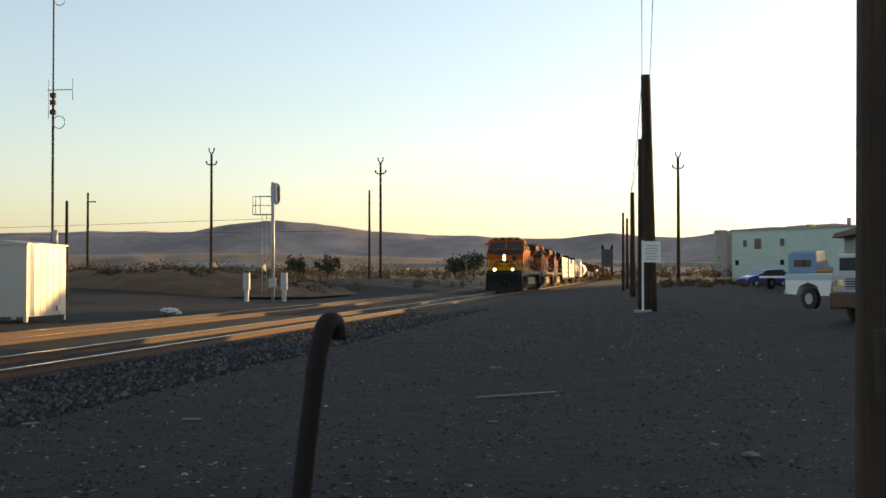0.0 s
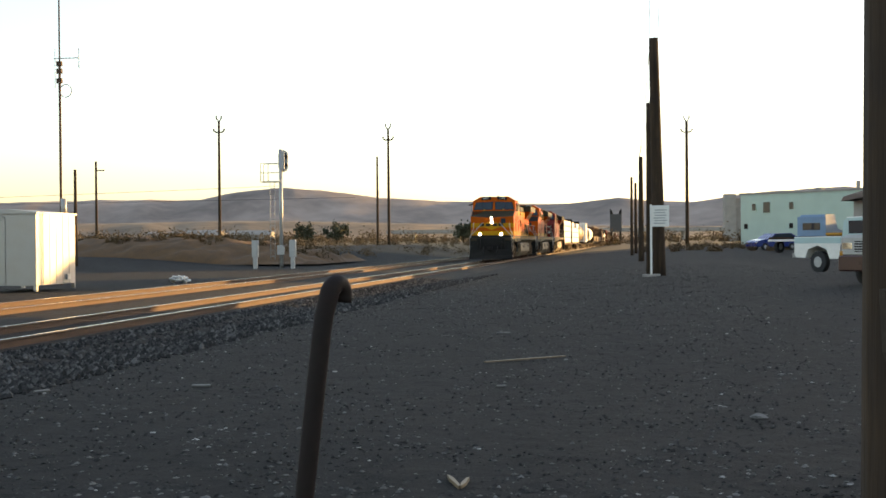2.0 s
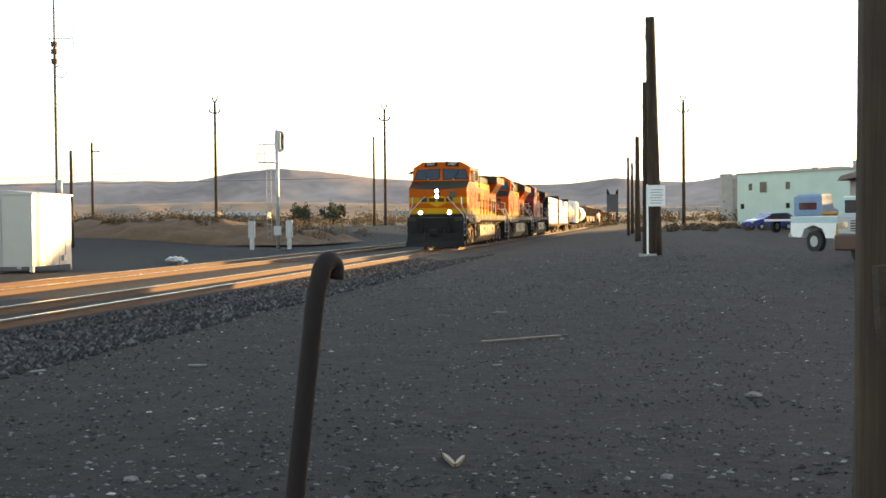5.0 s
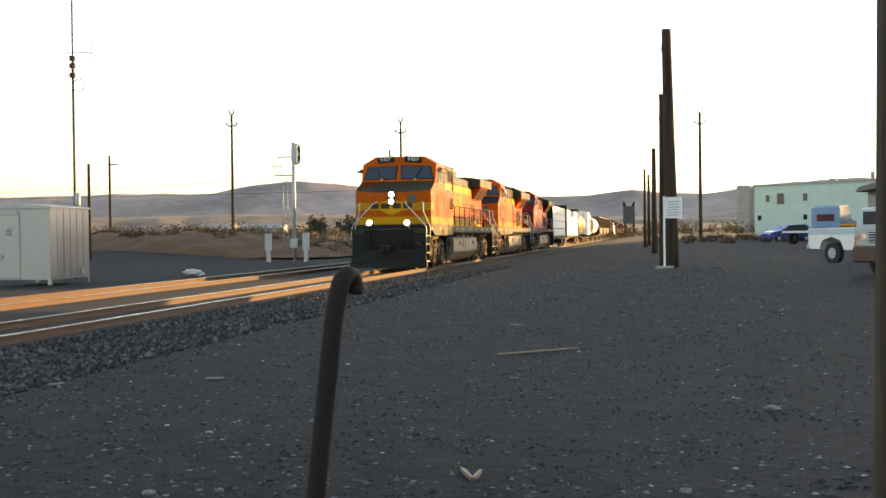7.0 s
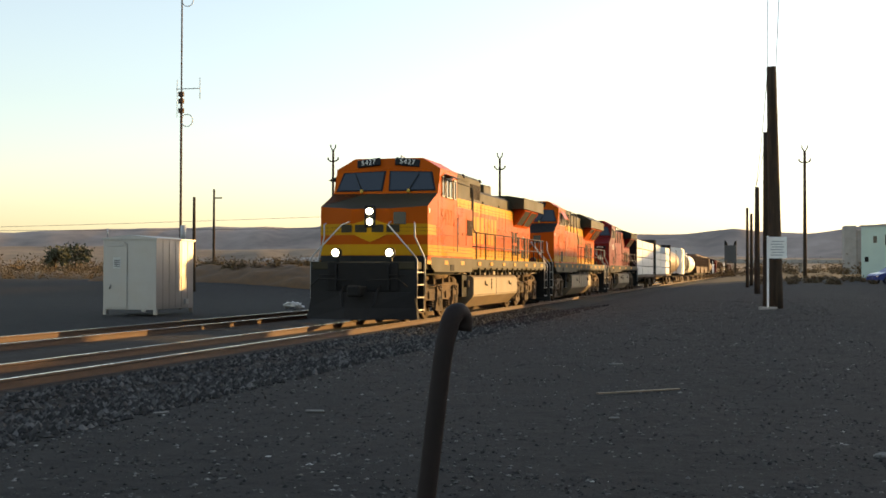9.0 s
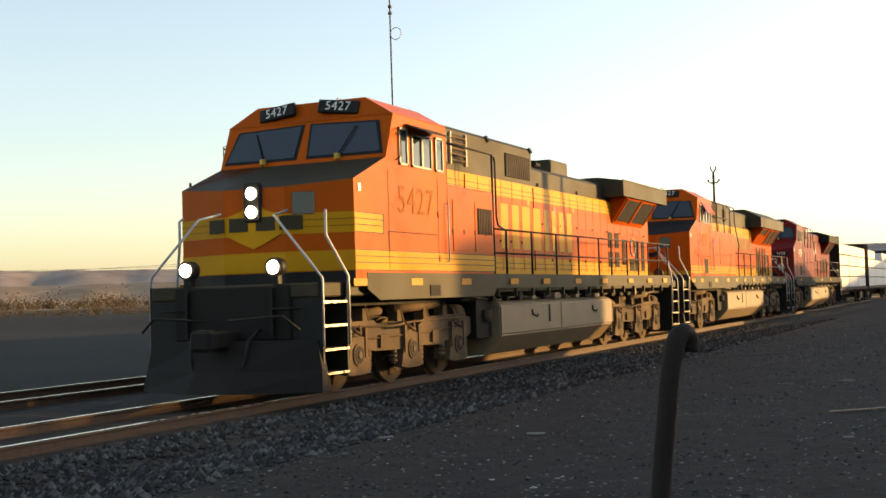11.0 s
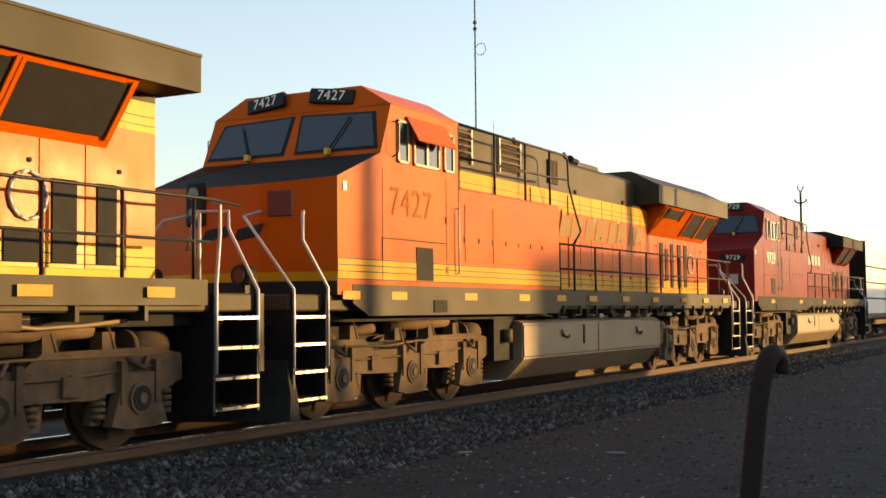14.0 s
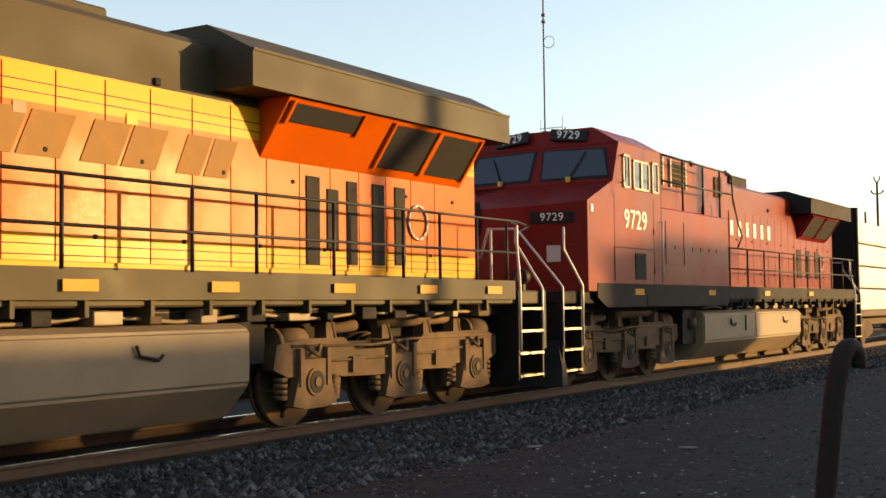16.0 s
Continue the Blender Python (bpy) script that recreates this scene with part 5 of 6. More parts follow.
def poles():
    tall = "tall dark timber power pole with forked top"
    a = pole(-19.55, 5.7, 150, 0.2, tall, top="prongs")
    b = pole(-11.62, 5.35, 158, 0.2, tall, top="prongs")
    pole(2.42, 5.5, 150, 0.24, tall, top="prongs")
    pole(-12.15, 4.06, 150, 0.17, "plain weathered timber pole")
    pole(-25.1, 3.8, 130, 0.16, "weathered timber pole with short arm", top="arm")
    pole(-26.0, 3.42, 80, 0.13, "short black timber pole")
    pole(-36.2, 5.6, 110, 0.17, "plain timber pole with insulators", top="arm")
    pole(0.33, 3.9, 60, 0.15, "cut-off dark timber pole", base=0.70)
    pole(-0.12, 2.95, 85, 0.12, "cut-off dark timber pole", base=0.6)
    pole(0.06, 2.68, 95, 0.14, "cut-off dark timber pole", base=0.6)
    big, top = pole(1.2, 9.35, 35, 0.2, "stout weathered timber pole carrying a white sign", base=0.70, lean=-0.12)
    side, top2 = pole(0.74, 6.4, 36, 0.1, "slim timber pole beside a stout one", base=0.70)
    pole(14.55, 55.0, 4.2, 0.29, "thick brown timber post close to the camera", name="timber_post")
    # sliver added on the post's face to stand for a scar in its timber
    scar = thing("post_scar", "thin added sliver standing for a scar in a timber post", "board", pose(0.815, 3.835, 1.28, 0, 4, 14))
    bm = bmesh.new()
    prism(bm, [(-0.035, 0.26), (0.02, 0.27), (0.03, 0.12), (0.018, 0.0), (-0.012, 0.07)], -0.012, 0.03)
    part("board", bm, "tie", scar)
    sx, sy = 35 * math.sin(radians(1.24)), 35 * math.cos(radians(1.24)) - 0.3
    sg = thing("sign_board", "white notice board with grey unreadable lines on a pole", "sign", pose(sx, sy, 0))
    zc = 35 * math.tan(radians(1.1)) + 1.7
    part("board", boxes((-0.25, 0.25, -0.01, 0.01, zc - 0.3, zc + 0.3), bev=0.004), "white", sg)
    part("line_bar", boxes(*[(-0.18 + 0.03 * (k % 2), 0.18 - 0.04 * ((k + 1) % 2), -0.014, -0.01, zc - 0.22 + 0.075 * k, zc - 0.19 + 0.075 * k) for k in range(6)]), "silver", sg)
    st = thing("sign_post", "thin white steel post", "post", pose(35 * math.sin(radians(0.82)), 34.6, 0.70))
    part("post", boxes((-0.028, 0.028, -0.02, 0.02, -0.1, 2.0)), "white", st)
    part("foot", boxes((-0.25, 0.25, -0.15, 0.15, -0.1, 0.03)), "concrete", st)
    for x0 in (-0.10, 0.12):
        cable = thing("overhead_wire", "thin dark overhead wire above the poles", "wire", group="wires")
        p, q = Vector((top[0] + x0 - 0.12, top[1], top[2] - 0.1)), Vector((0.3 + x0 * 2, 2, 14))
        part("strand", tubes([p + (q - p) * (k / 14) - Vector((0, 0, 0.5 * math.sin(math.pi * k / 14))) for k in range(15)], r=0.009, seg=5), "wire", cable)
        cable = thing("overhead_wire", "thin dark overhead wire above the poles", "wire", group="wires")
        q = Vector((0.26, 60, 5.7))
        part("strand", tubes([p + (q - p) * (k / 10) - Vector((0, 0, 0.4 * math.sin(math.pi * k / 10))) for k in range(11)], r=0.012, seg=5), "wire", cable)
    for p, q in (((-170, 115, 7), (-36, 120, 7.6)), ((-170, 115, 8.2), (-30, 128, 6.6))):
        cable = thing("overhead_wire", "thin dark overhead wire above the poles", "wire", group="wires")
        p, q = Vector(p), Vector(q)
        part("strand", tubes([p + (q - p) * (k / 10) - Vector((0, 0, 1.0 * math.sin(math.pi * k / 10))) for k in range(11)], r=0.02, seg=5), "wire", cable)


def bent_pipe():
    """The hooked pipe close before the camera."""
    d = 2.9
    def at(az, el, dd=d):
        return Vector((0.057 + dd * math.sin(radians(az)), 0.014 + dd * math.cos(radians(az)), 1.7 + dd * math.tan(radians(el))))
    foot, knee = at(-15.73, -11.7), at(-14.87, -4.3)
    axis = (knee - foot).normalized()
    low = foot + axis * ((0.1 - foot.z) / axis.z)
    right, away = Vector((math.cos(radians(14)), math.sin(radians(14)), 0)), Vector((-math.sin(radians(14)), math.cos(radians(14)), 0))
    bend = (right * 0.62 + away * 0.78).normalized()
    r = 0.027
    neck = knee + axis * 0.085 + bend * 0.012
    arc = [knee, knee + axis * 0.045 + bend * 0.003, neck]
    for k in range(1, 15):
        a = math.pi * k / 14
        arc.append(neck + bend * r * (1 - math.cos(a)) + axis * r * math.sin(a) * 1.25)
    end = arc[-1] - axis * 0.012
    root = thing("bent_pipe", "rusty brown steel pipe bent over at its top", "pipe")
    bm = bmesh.new()
    tube(bm, [low, low + (knee - low) * 0.5] + arc + [end], 0.0235, 20)
    part("pipe", bm, "pipe", root)


def scrap_things():
    w = thing("wood_lath", "long thin grey wooden lath lying on the dirt", "lath", pose(-1.19, 13.75, ground_z(-1.19, 13.75) + 0.01, 0, 0, 42))
    part("lath", boxes((-0.57, 0.57, -0.022, 0.022, 0, 0.015), bev=0.004), "tank", w)
    for x, y, rz, s, nm in ((-1.82, 17.2, 10, 0.15, "paper_scrap"), (-4.07, 11.05, 10, 0.13, "paper_scrap"), (-5.5, 10.65, 50, 0.11, "paper_scrap"), (-1.2, 11.3, 25, 0.07, "paper_scrap")):
        t = thing(nm, "small pale scrap lying on the dirt", "litter", ground_pose(x, y, rz, 0.005), group="scraps on the ground")
        part("scrap", boxes((-s * 0.7, s * 0.7, -s * 0.2, s * 0.2, 0, 0.02), bev=0.008), "litter", t)
    for x, y, rz, long in ((-0.96, 6.69, -70, 0.17), (-0.895, 6.65, 88, 0.125)):
        t = thing("wood_splinter", "thin pale splinter of wood lying on the dirt", "splinter", ground_pose(x, y, rz, 0.004), group="splinters")
        bm = bmesh.new()
        prism(bm, [(-long, -0.004), (-long * 0.3, -0.014), (long, -0.008), (long * 0.9, 0.008), (-long * 0.4, 0.012)], 0, 0.02, "z")
        part("splinter", bm, "tank", t)
    rs = random.Random(9)
    for x, y, r in ((0.24, 6.4, 0.05), (0.98, 9.5, 0.075), (-3.9, 8.4, 0.03), (-1.52, 7.85, 0.025), (-2.55, 6.0, 0.05), (-2.2, 6.1, 0.035), (1.5, 12.5, 0.05)):
        bm = bmesh.new()
        bmesh.ops.create_icosphere(bm, subdivisions=2, radius=r * 0.8)
        for v in bm.verts:
            v.co *= 1 + 0.5 * (noise.noise(v.co * (2.5 / r) + Vector((x, y, 0))))
            v.co.z *= 0.5
        t = thing("stone", "pale rounded stone lying on the dirt", "stone", ground_pose(x, y, rs.uniform(0, 180), 0.1 * r), group="stones on the ground")
        part("stone", bm, "pebble", t)
    j = thing("scrap_heap", "small heap of white plastic and metal scrap beside the track", "scrap heap", pose(-18.97, 48.4, 0.1) @ Matrix.Scale(0.6, 4))
    rnd = random.Random(3)
    for k in range(14):
        p = part("scrap", boxes((-0.3, 0.3, -0.15, 0.15, 0, 0.1), bev=0.03), "white", j)
        p.matrix_basis = pose(rnd.uniform(-0.6, 0.6), rnd.uniform(-0.4, 0.4), rnd.uniform(0, 0.3), rnd.uniform(-30, 30), rnd.uniform(-30, 30), rnd.uniform(0, 180))


# ---- vehicles ----
def wheel(root, x, y, r, w=0.2):
    t = part("wheel", tubes([(x - w / 2, y, r), (x + w / 2, y, r)], r=r, seg=20), "tyre", root)
    part("rim", tubes([(x - w / 2 - 0.012, y, r), (x + w / 2 + 0.012, y, r)], r=r * 0.5, seg=14), "silver", t)


def old_pickup(m):
    """Local y runs from the tail (0) to the front."""
    root = thing("pickup_truck", "old two-tone white and teal pickup truck parked on dirt", "pickup truck", m)
    bm = bmesh.new()
    prism(bm, [(0.0, 0.62), (0.0, 1.22), (2.3, 1.24), (2.3, 0.5), (1.75, 0.48), (1.6, 0.8), (1.15, 0.93), (0.7, 0.8), (0.55, 0.5), (0.1, 0.52)], -0.98, 0.98, "x")
    part("bed", bm, "white", root)
    part("trim_band", boxes((-0.99, 0.99, 0.01, 2.3, 1.0, 1.2)), "teal", root)
    part("bed_floor", boxes((-0.85, 0.85, 0.1, 2.2, 1.22, 1.245)), "under", root)
    bm = bmesh.new()
    prism(bm, [(2.34, 0.5), (2.34, 1.25), (2.42, 1.75), (2.6, 1.84), (3.6, 1.84), (3.95, 1.28), (5.1, 1.2), (5.2, 1.1), (5.2, 0.55), (4.9, 0.5), (4.8, 0.8), (4.4, 0.93), (4.0, 0.8), (3.85, 0.45)], -0.97, 0.97, "x")
    part("cab", bm, "teal", root)
    part("cab_roof", boxes((-0.92, 0.92, 2.5, 3.62, 1.82, 1.87), bev=0.02), "white", root)
    for s in (-1, 1):
        part("side_window", boxes((s * 0.97, s * 0.978, 2.65, 3.5, 1.32, 1.74), bev=0.003), "glass", root)
        part("headlight", tubes([(s * 0.7, 5.19, 0.95), (s * 0.7, 5.24, 0.95)], r=0.1, seg=12), "chrome", root)
    part("rear_window", boxes((-0.7, 0.7, 2.33, 2.37, 1.34, 1.7)), "glass", root)
    part("rear_bumper", boxes((-0.95, 0.95, -0.15, -0.03, 0.5, 0.66), bev=0.02), "silver", root)
    part("bumper", boxes((-0.95, 0.95, 5.2, 5.32, 0.5, 0.68), bev=0.02), "chrome", root)
    bm = bmesh.new()
    box(bm, -0.5, 0.6, 1.1, 1.9, 1.25, 1.36, bev=0.04)
    part("bed_load", bm, "reflector", root, "yellow gear lying in the bed")
    for y in (1.15, 4.4):
        for x in (-0.85, 0.85):
            wheel(root, x, y, 0.37)


def suv(m):
    root = thing("sport_utility_vehicle", "silver and maroon sport utility vehicle parked nose out", "car", m)
    bm = bmesh.new()
    prism(bm, [(0.0, 0.5), (0.0, 0.95), (0.12, 1.08), (1.1, 1.18), (1.75, 1.72), (4.2, 1.76), (4.7, 1.1), (4.7, 0.5), (4.1, 0.45), (3.9, 0.75), (3.4, 0.75), (3.2, 0.42), (1.25, 0.42), (1.1, 0.75), (0.6, 0.75), (0.45, 0.45)], -0.92, 0.92, "x")
    part("body", bm, "maroon", root)
    part("hood_panel", boxes((-0.88, 0.88, 0.08, 1.12, 1.12, 1.2), bev=0.03), "silver", root)
    part("front_panel", boxes((-0.9, 0.9, -0.02, 0.1, 0.72, 1.16), bev=0.03), "silver", root)
    g = part("grille", boxes((-0.5, 0.5, -0.03, 0.02, 0.8, 1.05)), "black", root)
    for k in range(4):
        part("slat", boxes((-0.5, 0.5, -0.045, -0.03, 0.82 + 0.06 * k, 0.845 + 0.06 * k)), "silver", g)
    for s in (-1, 1):
        part("headlight", boxes((s * 0.55, s * 0.88, -0.03, 0.05, 0.84, 1.04), bev=0.03), "chrome", root)
        part("turn_signal", boxes((s * 0.84, s * 0.93, -0.02, 0.1, 0.72, 0.82)), "reflector", root)
        part("side_window", boxes((s * 0.92, s * 0.93, 1.6, 4.2, 1.22, 1.62)), "glass", root)
    part("bumper", boxes((-0.92, 0.92, -0.1, 0.05, 0.36, 0.72), bev=0.03), "maroon", root)
    part("number_plate", boxes((-0.15, 0.15, -0.115, -0.1, 0.55, 0.68)), "white", root)
    for y in (0.85, 3.65):
        for x in (-0.8, 0.8):
            wheel(root, x, y, 0.36)


def blue_car(m):
    root = thing("compact_car", "dark blue compact car parked in the yard", "car", m)
    bm = bmesh.new()
    prism(bm, [(0.0, 0.35), (0.0, 0.7), (0.25, 0.85), (1.1, 0.98), (1.8, 1.42), (3.3, 1.46), (4.1, 1.0), (4.3, 0.9), (4.3, 0.4), (3.8, 0.35), (3.6, 0.62), (3.2, 0.62), (3.0, 0.32), (1.2, 0.32), (1.0, 0.62), (0.6, 0.62), (0.45, 0.35)], -0.85, 0.85, "x")
    part("body", bm, "blue", root)
    bm = bmesh.new()
    for s in (-1, 1):
        prism(bm, [(1.3, 1.0), (1.85, 1.36), (3.2, 1.4), (3.8, 1.02)], s * 0.85, s * 0.858, "x")
    part("side_window", bm, "glass", root)
    part("windshield", boxes((-0.72, 0.72, 1.2, 1.26, 0.98, 1.05)), "glass", root)
    for s in (-1, 1):
        part("headlight", boxes((s * 0.5, s * 0.8, -0.02, 0.06, 0.55, 0.7), bev=0.02), "chrome", root)
    for y in (0.8, 3.4):
        for x in (-0.75, 0.75):
            wheel(root, x, y, 0.31)


def flatbed(m):
    root = thing("flatbed_truck", "old blue flatbed truck with a wooden deck", "truck", m)
    part("deck", boxes((-1.15, 1.15, 0, 3.6, 0.95, 1.1), bev=0.01), "wood", root)
    part("deck_edge", boxes((-1.17, 1.17, -0.05, 3.6, 0.8, 0.94), bev=0.01), "white", root)
    bm = bmesh.new()
    prism(bm, [(3.7, 0.6), (3.7, 2.55), (3.85, 2.7), (5.0, 2.72), (5.4, 1.7), (6.2, 1.5), (6.3, 0.6)], -1.0, 1.0, "x")
    part("cab", bm, "skyblue", root)
    part("cab_rack", boxes((-1.15, 1.15, 3.6, 3.68, 1.1, 2.55), bev=0.01), "skyblue", root)
    part("rear_window", boxes((-0.7, 0.7, 3.575, 3.6, 1.6, 2.1)), "glass", root)
    for y in (1.0, 5.5):
        for x in (-0.95, 0.95):
            wheel(root, x, y, 0.45, 0.25)


# ---- buildings ----
def green_building():
    D = 150
    x0, y0 = D * math.sin(radians(4.85)), D * math.cos(radians(4.85))
    z0, h = 0.9, 6.1
    root = thing("green_building", "long pale green flat-roofed building with few small windows", "building", pose(x0, y0, z0, 0, 0, -42))
    part("wall", boxes((0, 45, 0, 14, -0.6, h)), "greenwall", root)
    part("parapet", boxes((-0.12, 45.1, -0.12, 14.1, h, h + 0.22)), "concrete", root)
    for x, z, w, hh in ((1.7, 4.2, 0.5, 0.8), (3.3, 3.9, 0.95, 1.25), (6.9, 4.2, 0.6, 0.85)):
        f = part("window", boxes((x - 0.08, x + w + 0.08, -0.06, 0.02, z - 0.08, z + hh + 0.08)), "greenwall", root)
        part("pane", boxes((x, x + w, -0.075, -0.06, z, z + hh)), "glass", f)
    for x, z in ((0.5, 2.0), (6.9, 2.0), (9.3, 2.0)):
        part("wall_vent", boxes((x, x + 0.5, -0.05, 0.02, z, z + 0.6)), "under", root)
    part("roof_vent", tubes([(14, 3, h + 0.2), (14, 3, h + 1.2)], r=0.25, seg=10), "concrete", root)
    for x in (9.0, 20.0):
        part("roof_vent", boxes((x, x + 0.8, 2, 2.8, h + 0.2, h + 0.6)), "concrete", root)
    part("antenna", tubes([(22, 3, h), (22, 3, h + 2.2)], [(21, 3, h + 2.0), (23, 3, h + 2.0)], [(21.4, 3, h + 1.7), (22.6, 3, h + 1.7)], r=0.05), "steel", root)


def block(name, label, x0, x1, y0, y1, z1, material="concrete", roof=0.0):
    root = thing(name, label, "building", pose((x0 + x1) / 2, y0, 0))
    w = (x1 - x0) / 2
    part("wall", boxes((-w, w, 0, y1 - y0, -0.5, z1)), material, root)
    bm = bmesh.new()
    prism(bm, [(-w - 0.3, z1), (w + 0.3, z1), (w + 0.3, z1 + 0.15), (0, z1 + 0.15 + roof), (-w - 0.3, z1 + 0.15)], -0.3, y1 - y0 + 0.3)
    part("roof", bm, "rust", root)
    return root


def yard_buildings():
    """The sheds along the yard's far side, which keep the low sun off the ground."""
    block("storage_shed", "grey storage shed with a plain wall beside the yard", 25, 28, 6, 42.6, 5.3)
    block("storage_shed", "long low grey storage shed beside the yard", 25, 28, 43.2, 52.8, 4.45)
    block("workshop", "taller grey workshop between low sheds", 25, 28, 53.4, 59.6, 6.85)
    block("storage_shed", "long low grey storage shed beside the yard", 25, 28, 60.2, 132, 3.85)
    h = thing("house_eave", "weathered red-brown shed with a low eave", "building", pose(14.6, 80, 0.8))
    part("wall", boxes((0.6, 8, 0, 8, -0.3, 3.6)), "concrete", h)
    bm = bmesh.new()
    prism(bm, [(-0.2, 3.5), (0.0, 3.85), (4.3, 5.2), (8.6, 3.85), (8.6, 3.5)], -0.4, 8.4)
    part("roof", bm, "rust", h)
    p = thing("utility_pole", "plain timber pole beside the sheds", "pole", pose(13.5, 34.3, 0.5), group="utility poles")
    part("shaft", tubes([(0, 0, -0.3), (0, 0, 10)], r=0.17, seg=12), "wood", p)


def far_things():
    t = thing("coal_tower", "distant dark tower with two horns over the tracks", "tower", pose(-5.6, 360, 1.2))
    part("tower", boxes((-1.7, 1.7, 0, 3, 3.0, 8.2)), "rock", t)
    part("leg", boxes((-1.6, -1.0, 0, 3, 0, 3.0)), "under", t)
    part("leg", boxes((1.0, 1.6, 0, 3, 0, 3.0)), "under", t)
    for s in (-1, 1):
        bm = bmesh.new()
        prism(bm, [(s * 1.7, 8.2), (s * 0.8, 8.2), (s * 1.1, 9.2), (s * 1.7, 9.8)], 0, 3)
        part("horn", bm, "under", t)
    s = thing("grain_elevator", "distant concrete grain elevator", "building", pose(27, 330, 1.0))
    part("tower", boxes((-3.2, -0.3, 0, 8, 0, 12.8)), "concrete", s)
    part("annex", boxes((-0.3, 10, 1, 9, 0, 11.7)), "concrete", s)
    b = thing("road_bridge", "distant dark road embankment and bridge across the plain", "bridge", pose(-40, 480, 0))
    part("deck", boxes((-60, 100, 0, 10, 5.0, 6.5)), "concrete", b)
    for k in range(9):
        part("pier", boxes((-50 + 18 * k, -48.6 + 18 * k, 2, 8, 0, 5.0)), "concrete", b)
    for az, d, w in ((-20.5, 400, 14), (-18.4, 420, 18), (-27.5, 420, 12), (-22.2, 450, 16), (6.0, 300, 10)):
        h = thing("distant_house", "low distant house on the plain", "house", pose(d * math.sin(radians(az)), d * math.cos(radians(az)), 1.6), group="distant houses")
        part("wall", boxes((-w / 2, w / 2, 0, 6, 0, 3)), "concrete", h)
        bm = bmesh.new()
        prism(bm, [(-0.4, 3), (6.4, 3), (3, 4.6)], -w / 2, w / 2, "x")
        part("roof", bm, "concrete", h)
    d = thing("dirt_mound", "low mound of brown dirt beyond the tracks", "mound", pose(-37, 90, 0))
    bm = bmesh.new()
    rows = []
    for j in range(37):
        row = []
        for i in range(81):
            u, v = i / 40 - 1, j / 18 - 1
            hh = max(0.0, 1 - u * u) * max(0.0, 1 - v * v)
            row.append(bm.verts.new((u * 15, v * 8, 0.2 + 2.0 * hh ** 0.7 + ((0.45 * noise.noise(Vector((u * 6, v * 4, 1))) + 0.22 * noise.noise(Vector((u * 17, v * 11, 4)))) if hh > 0 else 0))))
        rows.append(row)
    for a, b2 in zip(rows, rows[1:]):
        for i in range(80):
            bm.faces.new((a[i], a[i + 1], b2[i + 1], b2[i])).smooth = True
    part("earth", bm, "mound", d)


def leafy(name, label, blobs, material, seed, leaf=0.25, per=60, kind="", trunk=None):
    """Many small leaf blades set in uneven clumps."""
    rnd = random.Random(seed)
    vs, fs = [], []
    for (cx, cy, cz, r) in blobs:
        for _ in range(per):
            v = Vector((rnd.gauss(0, 0.45), rnd.gauss(0, 0.45), rnd.gauss(0, 0.42)))
            p = Vector((cx, cy, cz)) + v * r
            u, w = Vector((rnd.uniform(-1, 1), rnd.uniform(-1, 1), rnd.uniform(-1, 1))) * leaf, Vector((rnd.uniform(-1, 1), rnd.uniform(-1, 1), rnd.uniform(-1, 1))) * leaf
            o = len(vs)
            vs += [p - u, p + w, p + u, p - w * 0.6]
            fs.append((o, o + 1, o + 2, o + 3))
    me = bpy.data.meshes.new(name)
    me.from_pydata(vs, [], fs)
    me.materials.append(M[material])
    return me


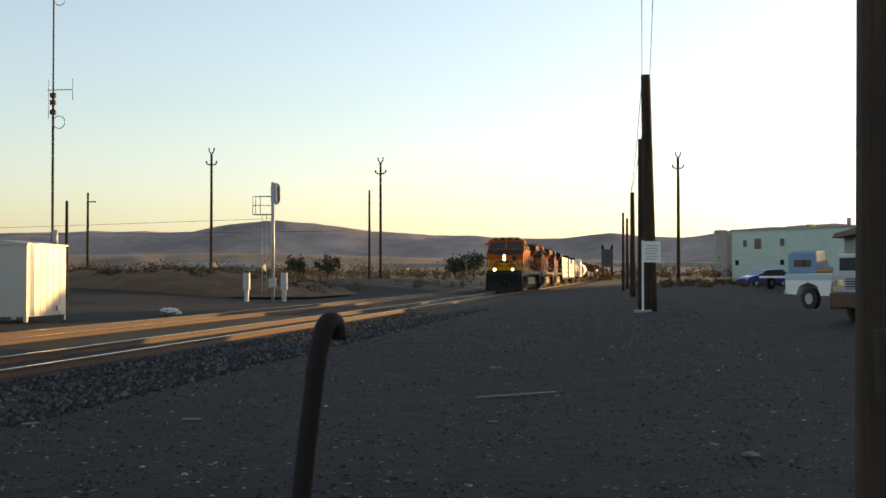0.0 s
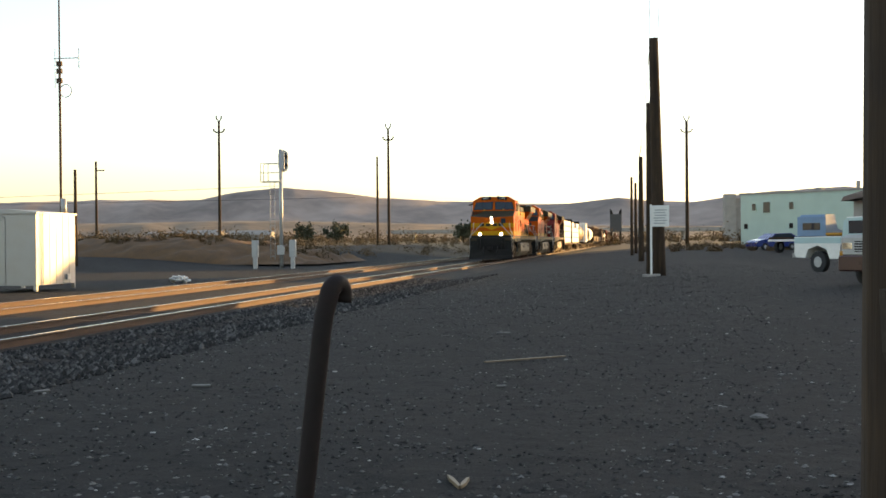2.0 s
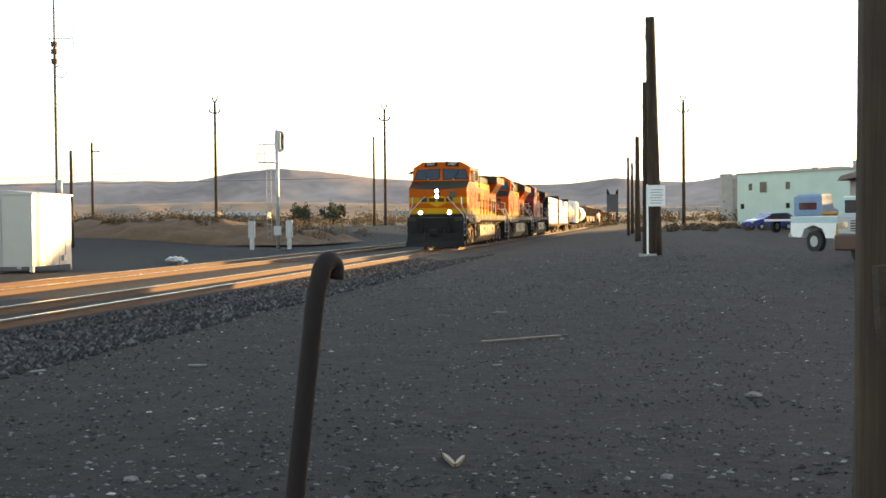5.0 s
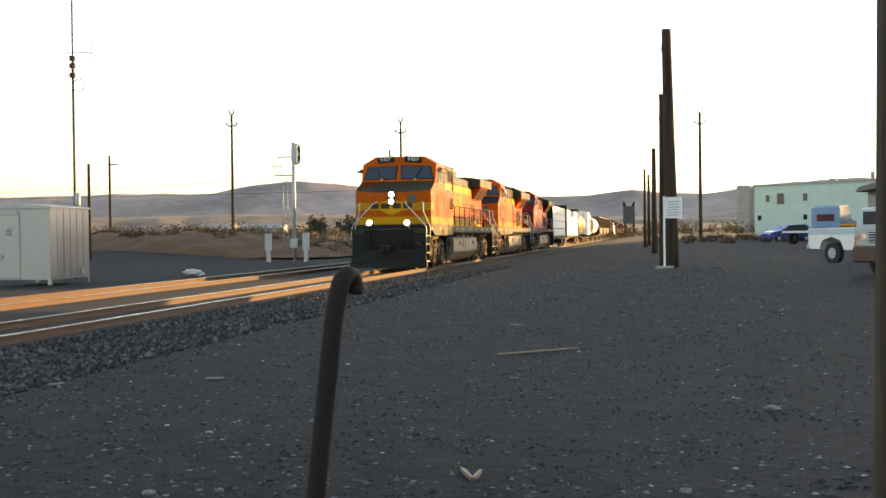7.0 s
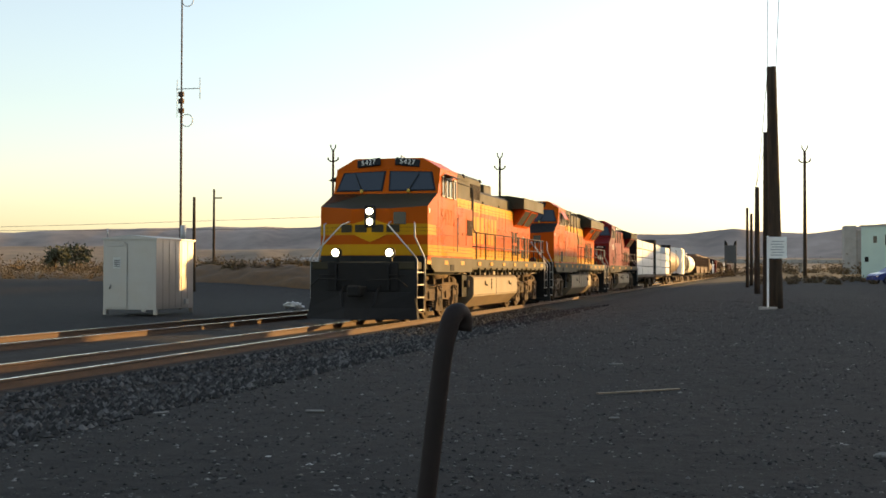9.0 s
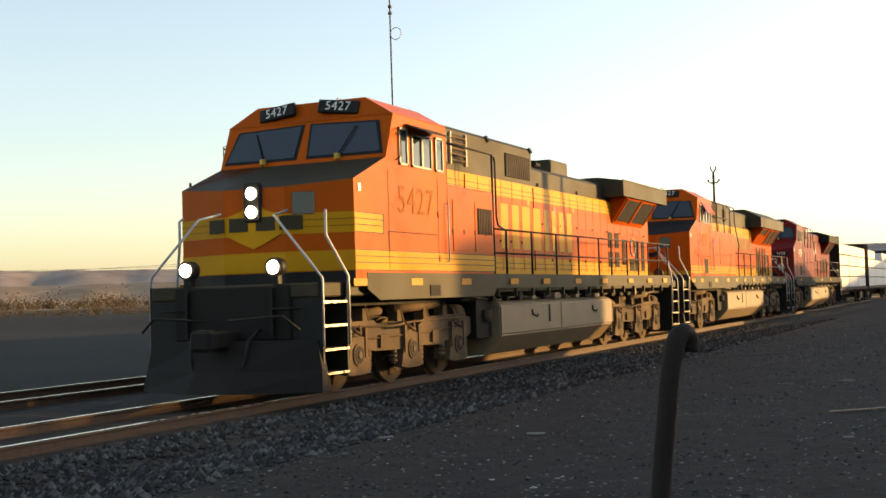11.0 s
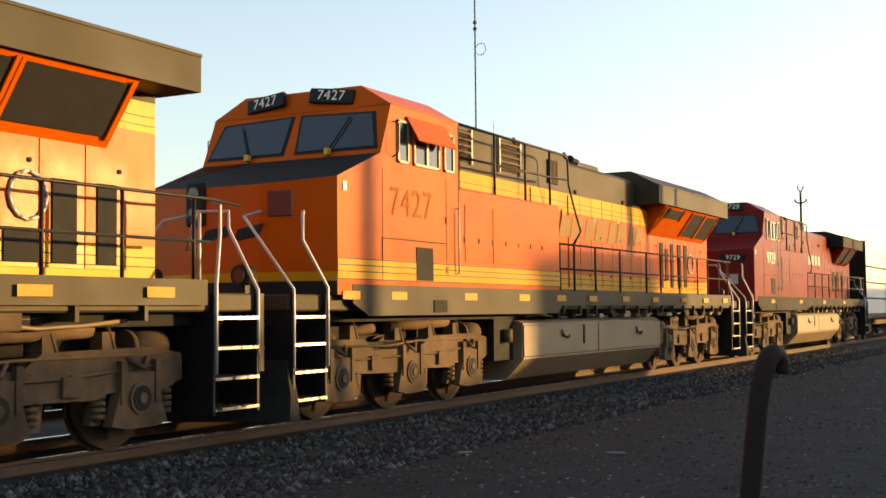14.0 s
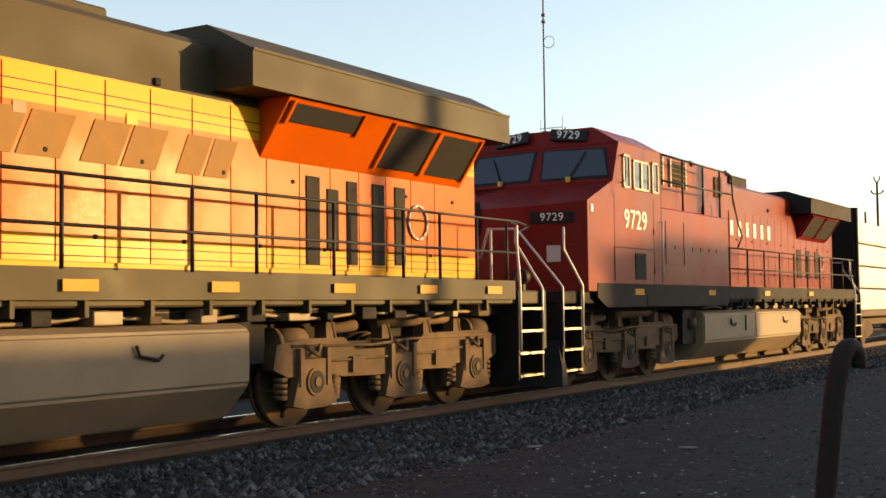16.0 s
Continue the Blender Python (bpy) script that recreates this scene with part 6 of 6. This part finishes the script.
def plants():
    rnd = random.Random(21)
    blobs = []
    for _ in range(420):
        az = radians(rnd.uniform(-48, -3))
        d = rnd.uniform(115, 210)
        x, y = d * math.sin(az), d * math.cos(az)
        if x > -19:
            continue
        r = rnd.uniform(0.4, 1.2)
        blobs.append((x, y, ground_z(x, y) + r * 0.3, r))
    for _ in range(200):
        x, y = rnd.uniform(1, 32), rnd.uniform(98, 140)
        r = rnd.uniform(0.2, 0.5)
        blobs.append((x, y, ground_z(x, y) + r * 0.3, r))
    for _ in range(150):
        u, v = rnd.uniform(-0.95, 0.95), rnd.uniform(-0.5, 0.9)
        r = rnd.uniform(0.25, 0.75)
        blobs.append((-37 + 15 * u, 90 + 8 * v, 0.2 + 2.0 * ((1 - u * u) * (1 - v * v)) ** 0.7 + r * 0.2, r))
    tagged(new("sagebrush", leafy("sagebrush", "", blobs, "brush", 5, 0.08, 130)), "dry sagebrush scattered over the flat", "brush", kind="stuff")
    blobs = []
    for _ in range(620):
        az = radians(rnd.uniform(-46, 10))
        d = rnd.uniform(300, 560)
        r = rnd.uniform(1.0, 3.4)
        x, y = d * math.sin(az), d * math.cos(az)
        blobs.append((x, y, ground_z(x, y) + r * 0.5, r))
    tagged(new("far_brush", leafy("far_brush", "", blobs, "brush", 6, 0.28, 90)), "distant autumn bushes and low trees across the plain", "brush", kind="stuff")
    for k, (az, d, hgt) in enumerate(((-15.5, 260, 4.2), (-14.1, 260, 4.6), (-32.2, 260, 5.5), (-31.3, 270, 6.0), (-7.2, 300, 6.0), (-8.1, 300, 5.0))):
        x, y = d * math.sin(radians(az)), d * math.cos(radians(az))
        t = thing("tree", "round dark green tree standing far off", "tree", pose(x, y, ground_z(x, y)), group="far trees")
        part("trunk", tubes([(0, 0, -0.2), (0.1, 0, hgt * 0.5)], [(0.1, 0, hgt * 0.35), (0.9, 0.2, hgt * 0.7)], [(0.1, 0, hgt * 0.35), (-0.8, 0.3, hgt * 0.7)], r=0.2), "wood", t)
        r2 = random.Random(k)
        cl = [(r2.gauss(0, hgt * 0.2), r2.gauss(0, hgt * 0.2), hgt * r2.uniform(0.35, 0.85), hgt * 0.25) for _ in range(14)]
        part("crown", leafy("crown", "", cl, "leaf", k, 0.35, 60), None, t)


signal_hut()
mast()
block_signal()
poles()
bent_pipe()
scrap_things()
old_pickup(pose(6.35, 43.9, 0.53, 0, 0, -147))
suv(pose(5.35, 28.3, 0.58, 0, 0, -49))
blue_car(pose(9.6, 103, 0.72, 0, 0, -62))
flatbed(pose(10.2, 86.5, 0.70, 0, 0, -40))
green_building()
yard_buildings()
far_things()
plants()


# ---- what moves ----
def motions():
    """The train rolls along its track towards and past the camera; its wheels turn with it."""
    for ob, off in CARS:
        walk(ob, [(t, pose(TRACK_X, s + off, RAIL)) for t, s in TRAIN])
    ts, ss = [t for t, _ in TRAIN], [s for _, s in TRAIN]
    for w, y, r in WHEELS:
        rows, t = [], 0.0
        while t < 16.0 + 1e-6:
            s = float(np.interp(t, ts, ss))
            rows.append((t, pose(0, y, r, math.degrees((s - ss[0]) / r) % 360)))
            t += 0.0666667
        walk(w, rows)


motions()
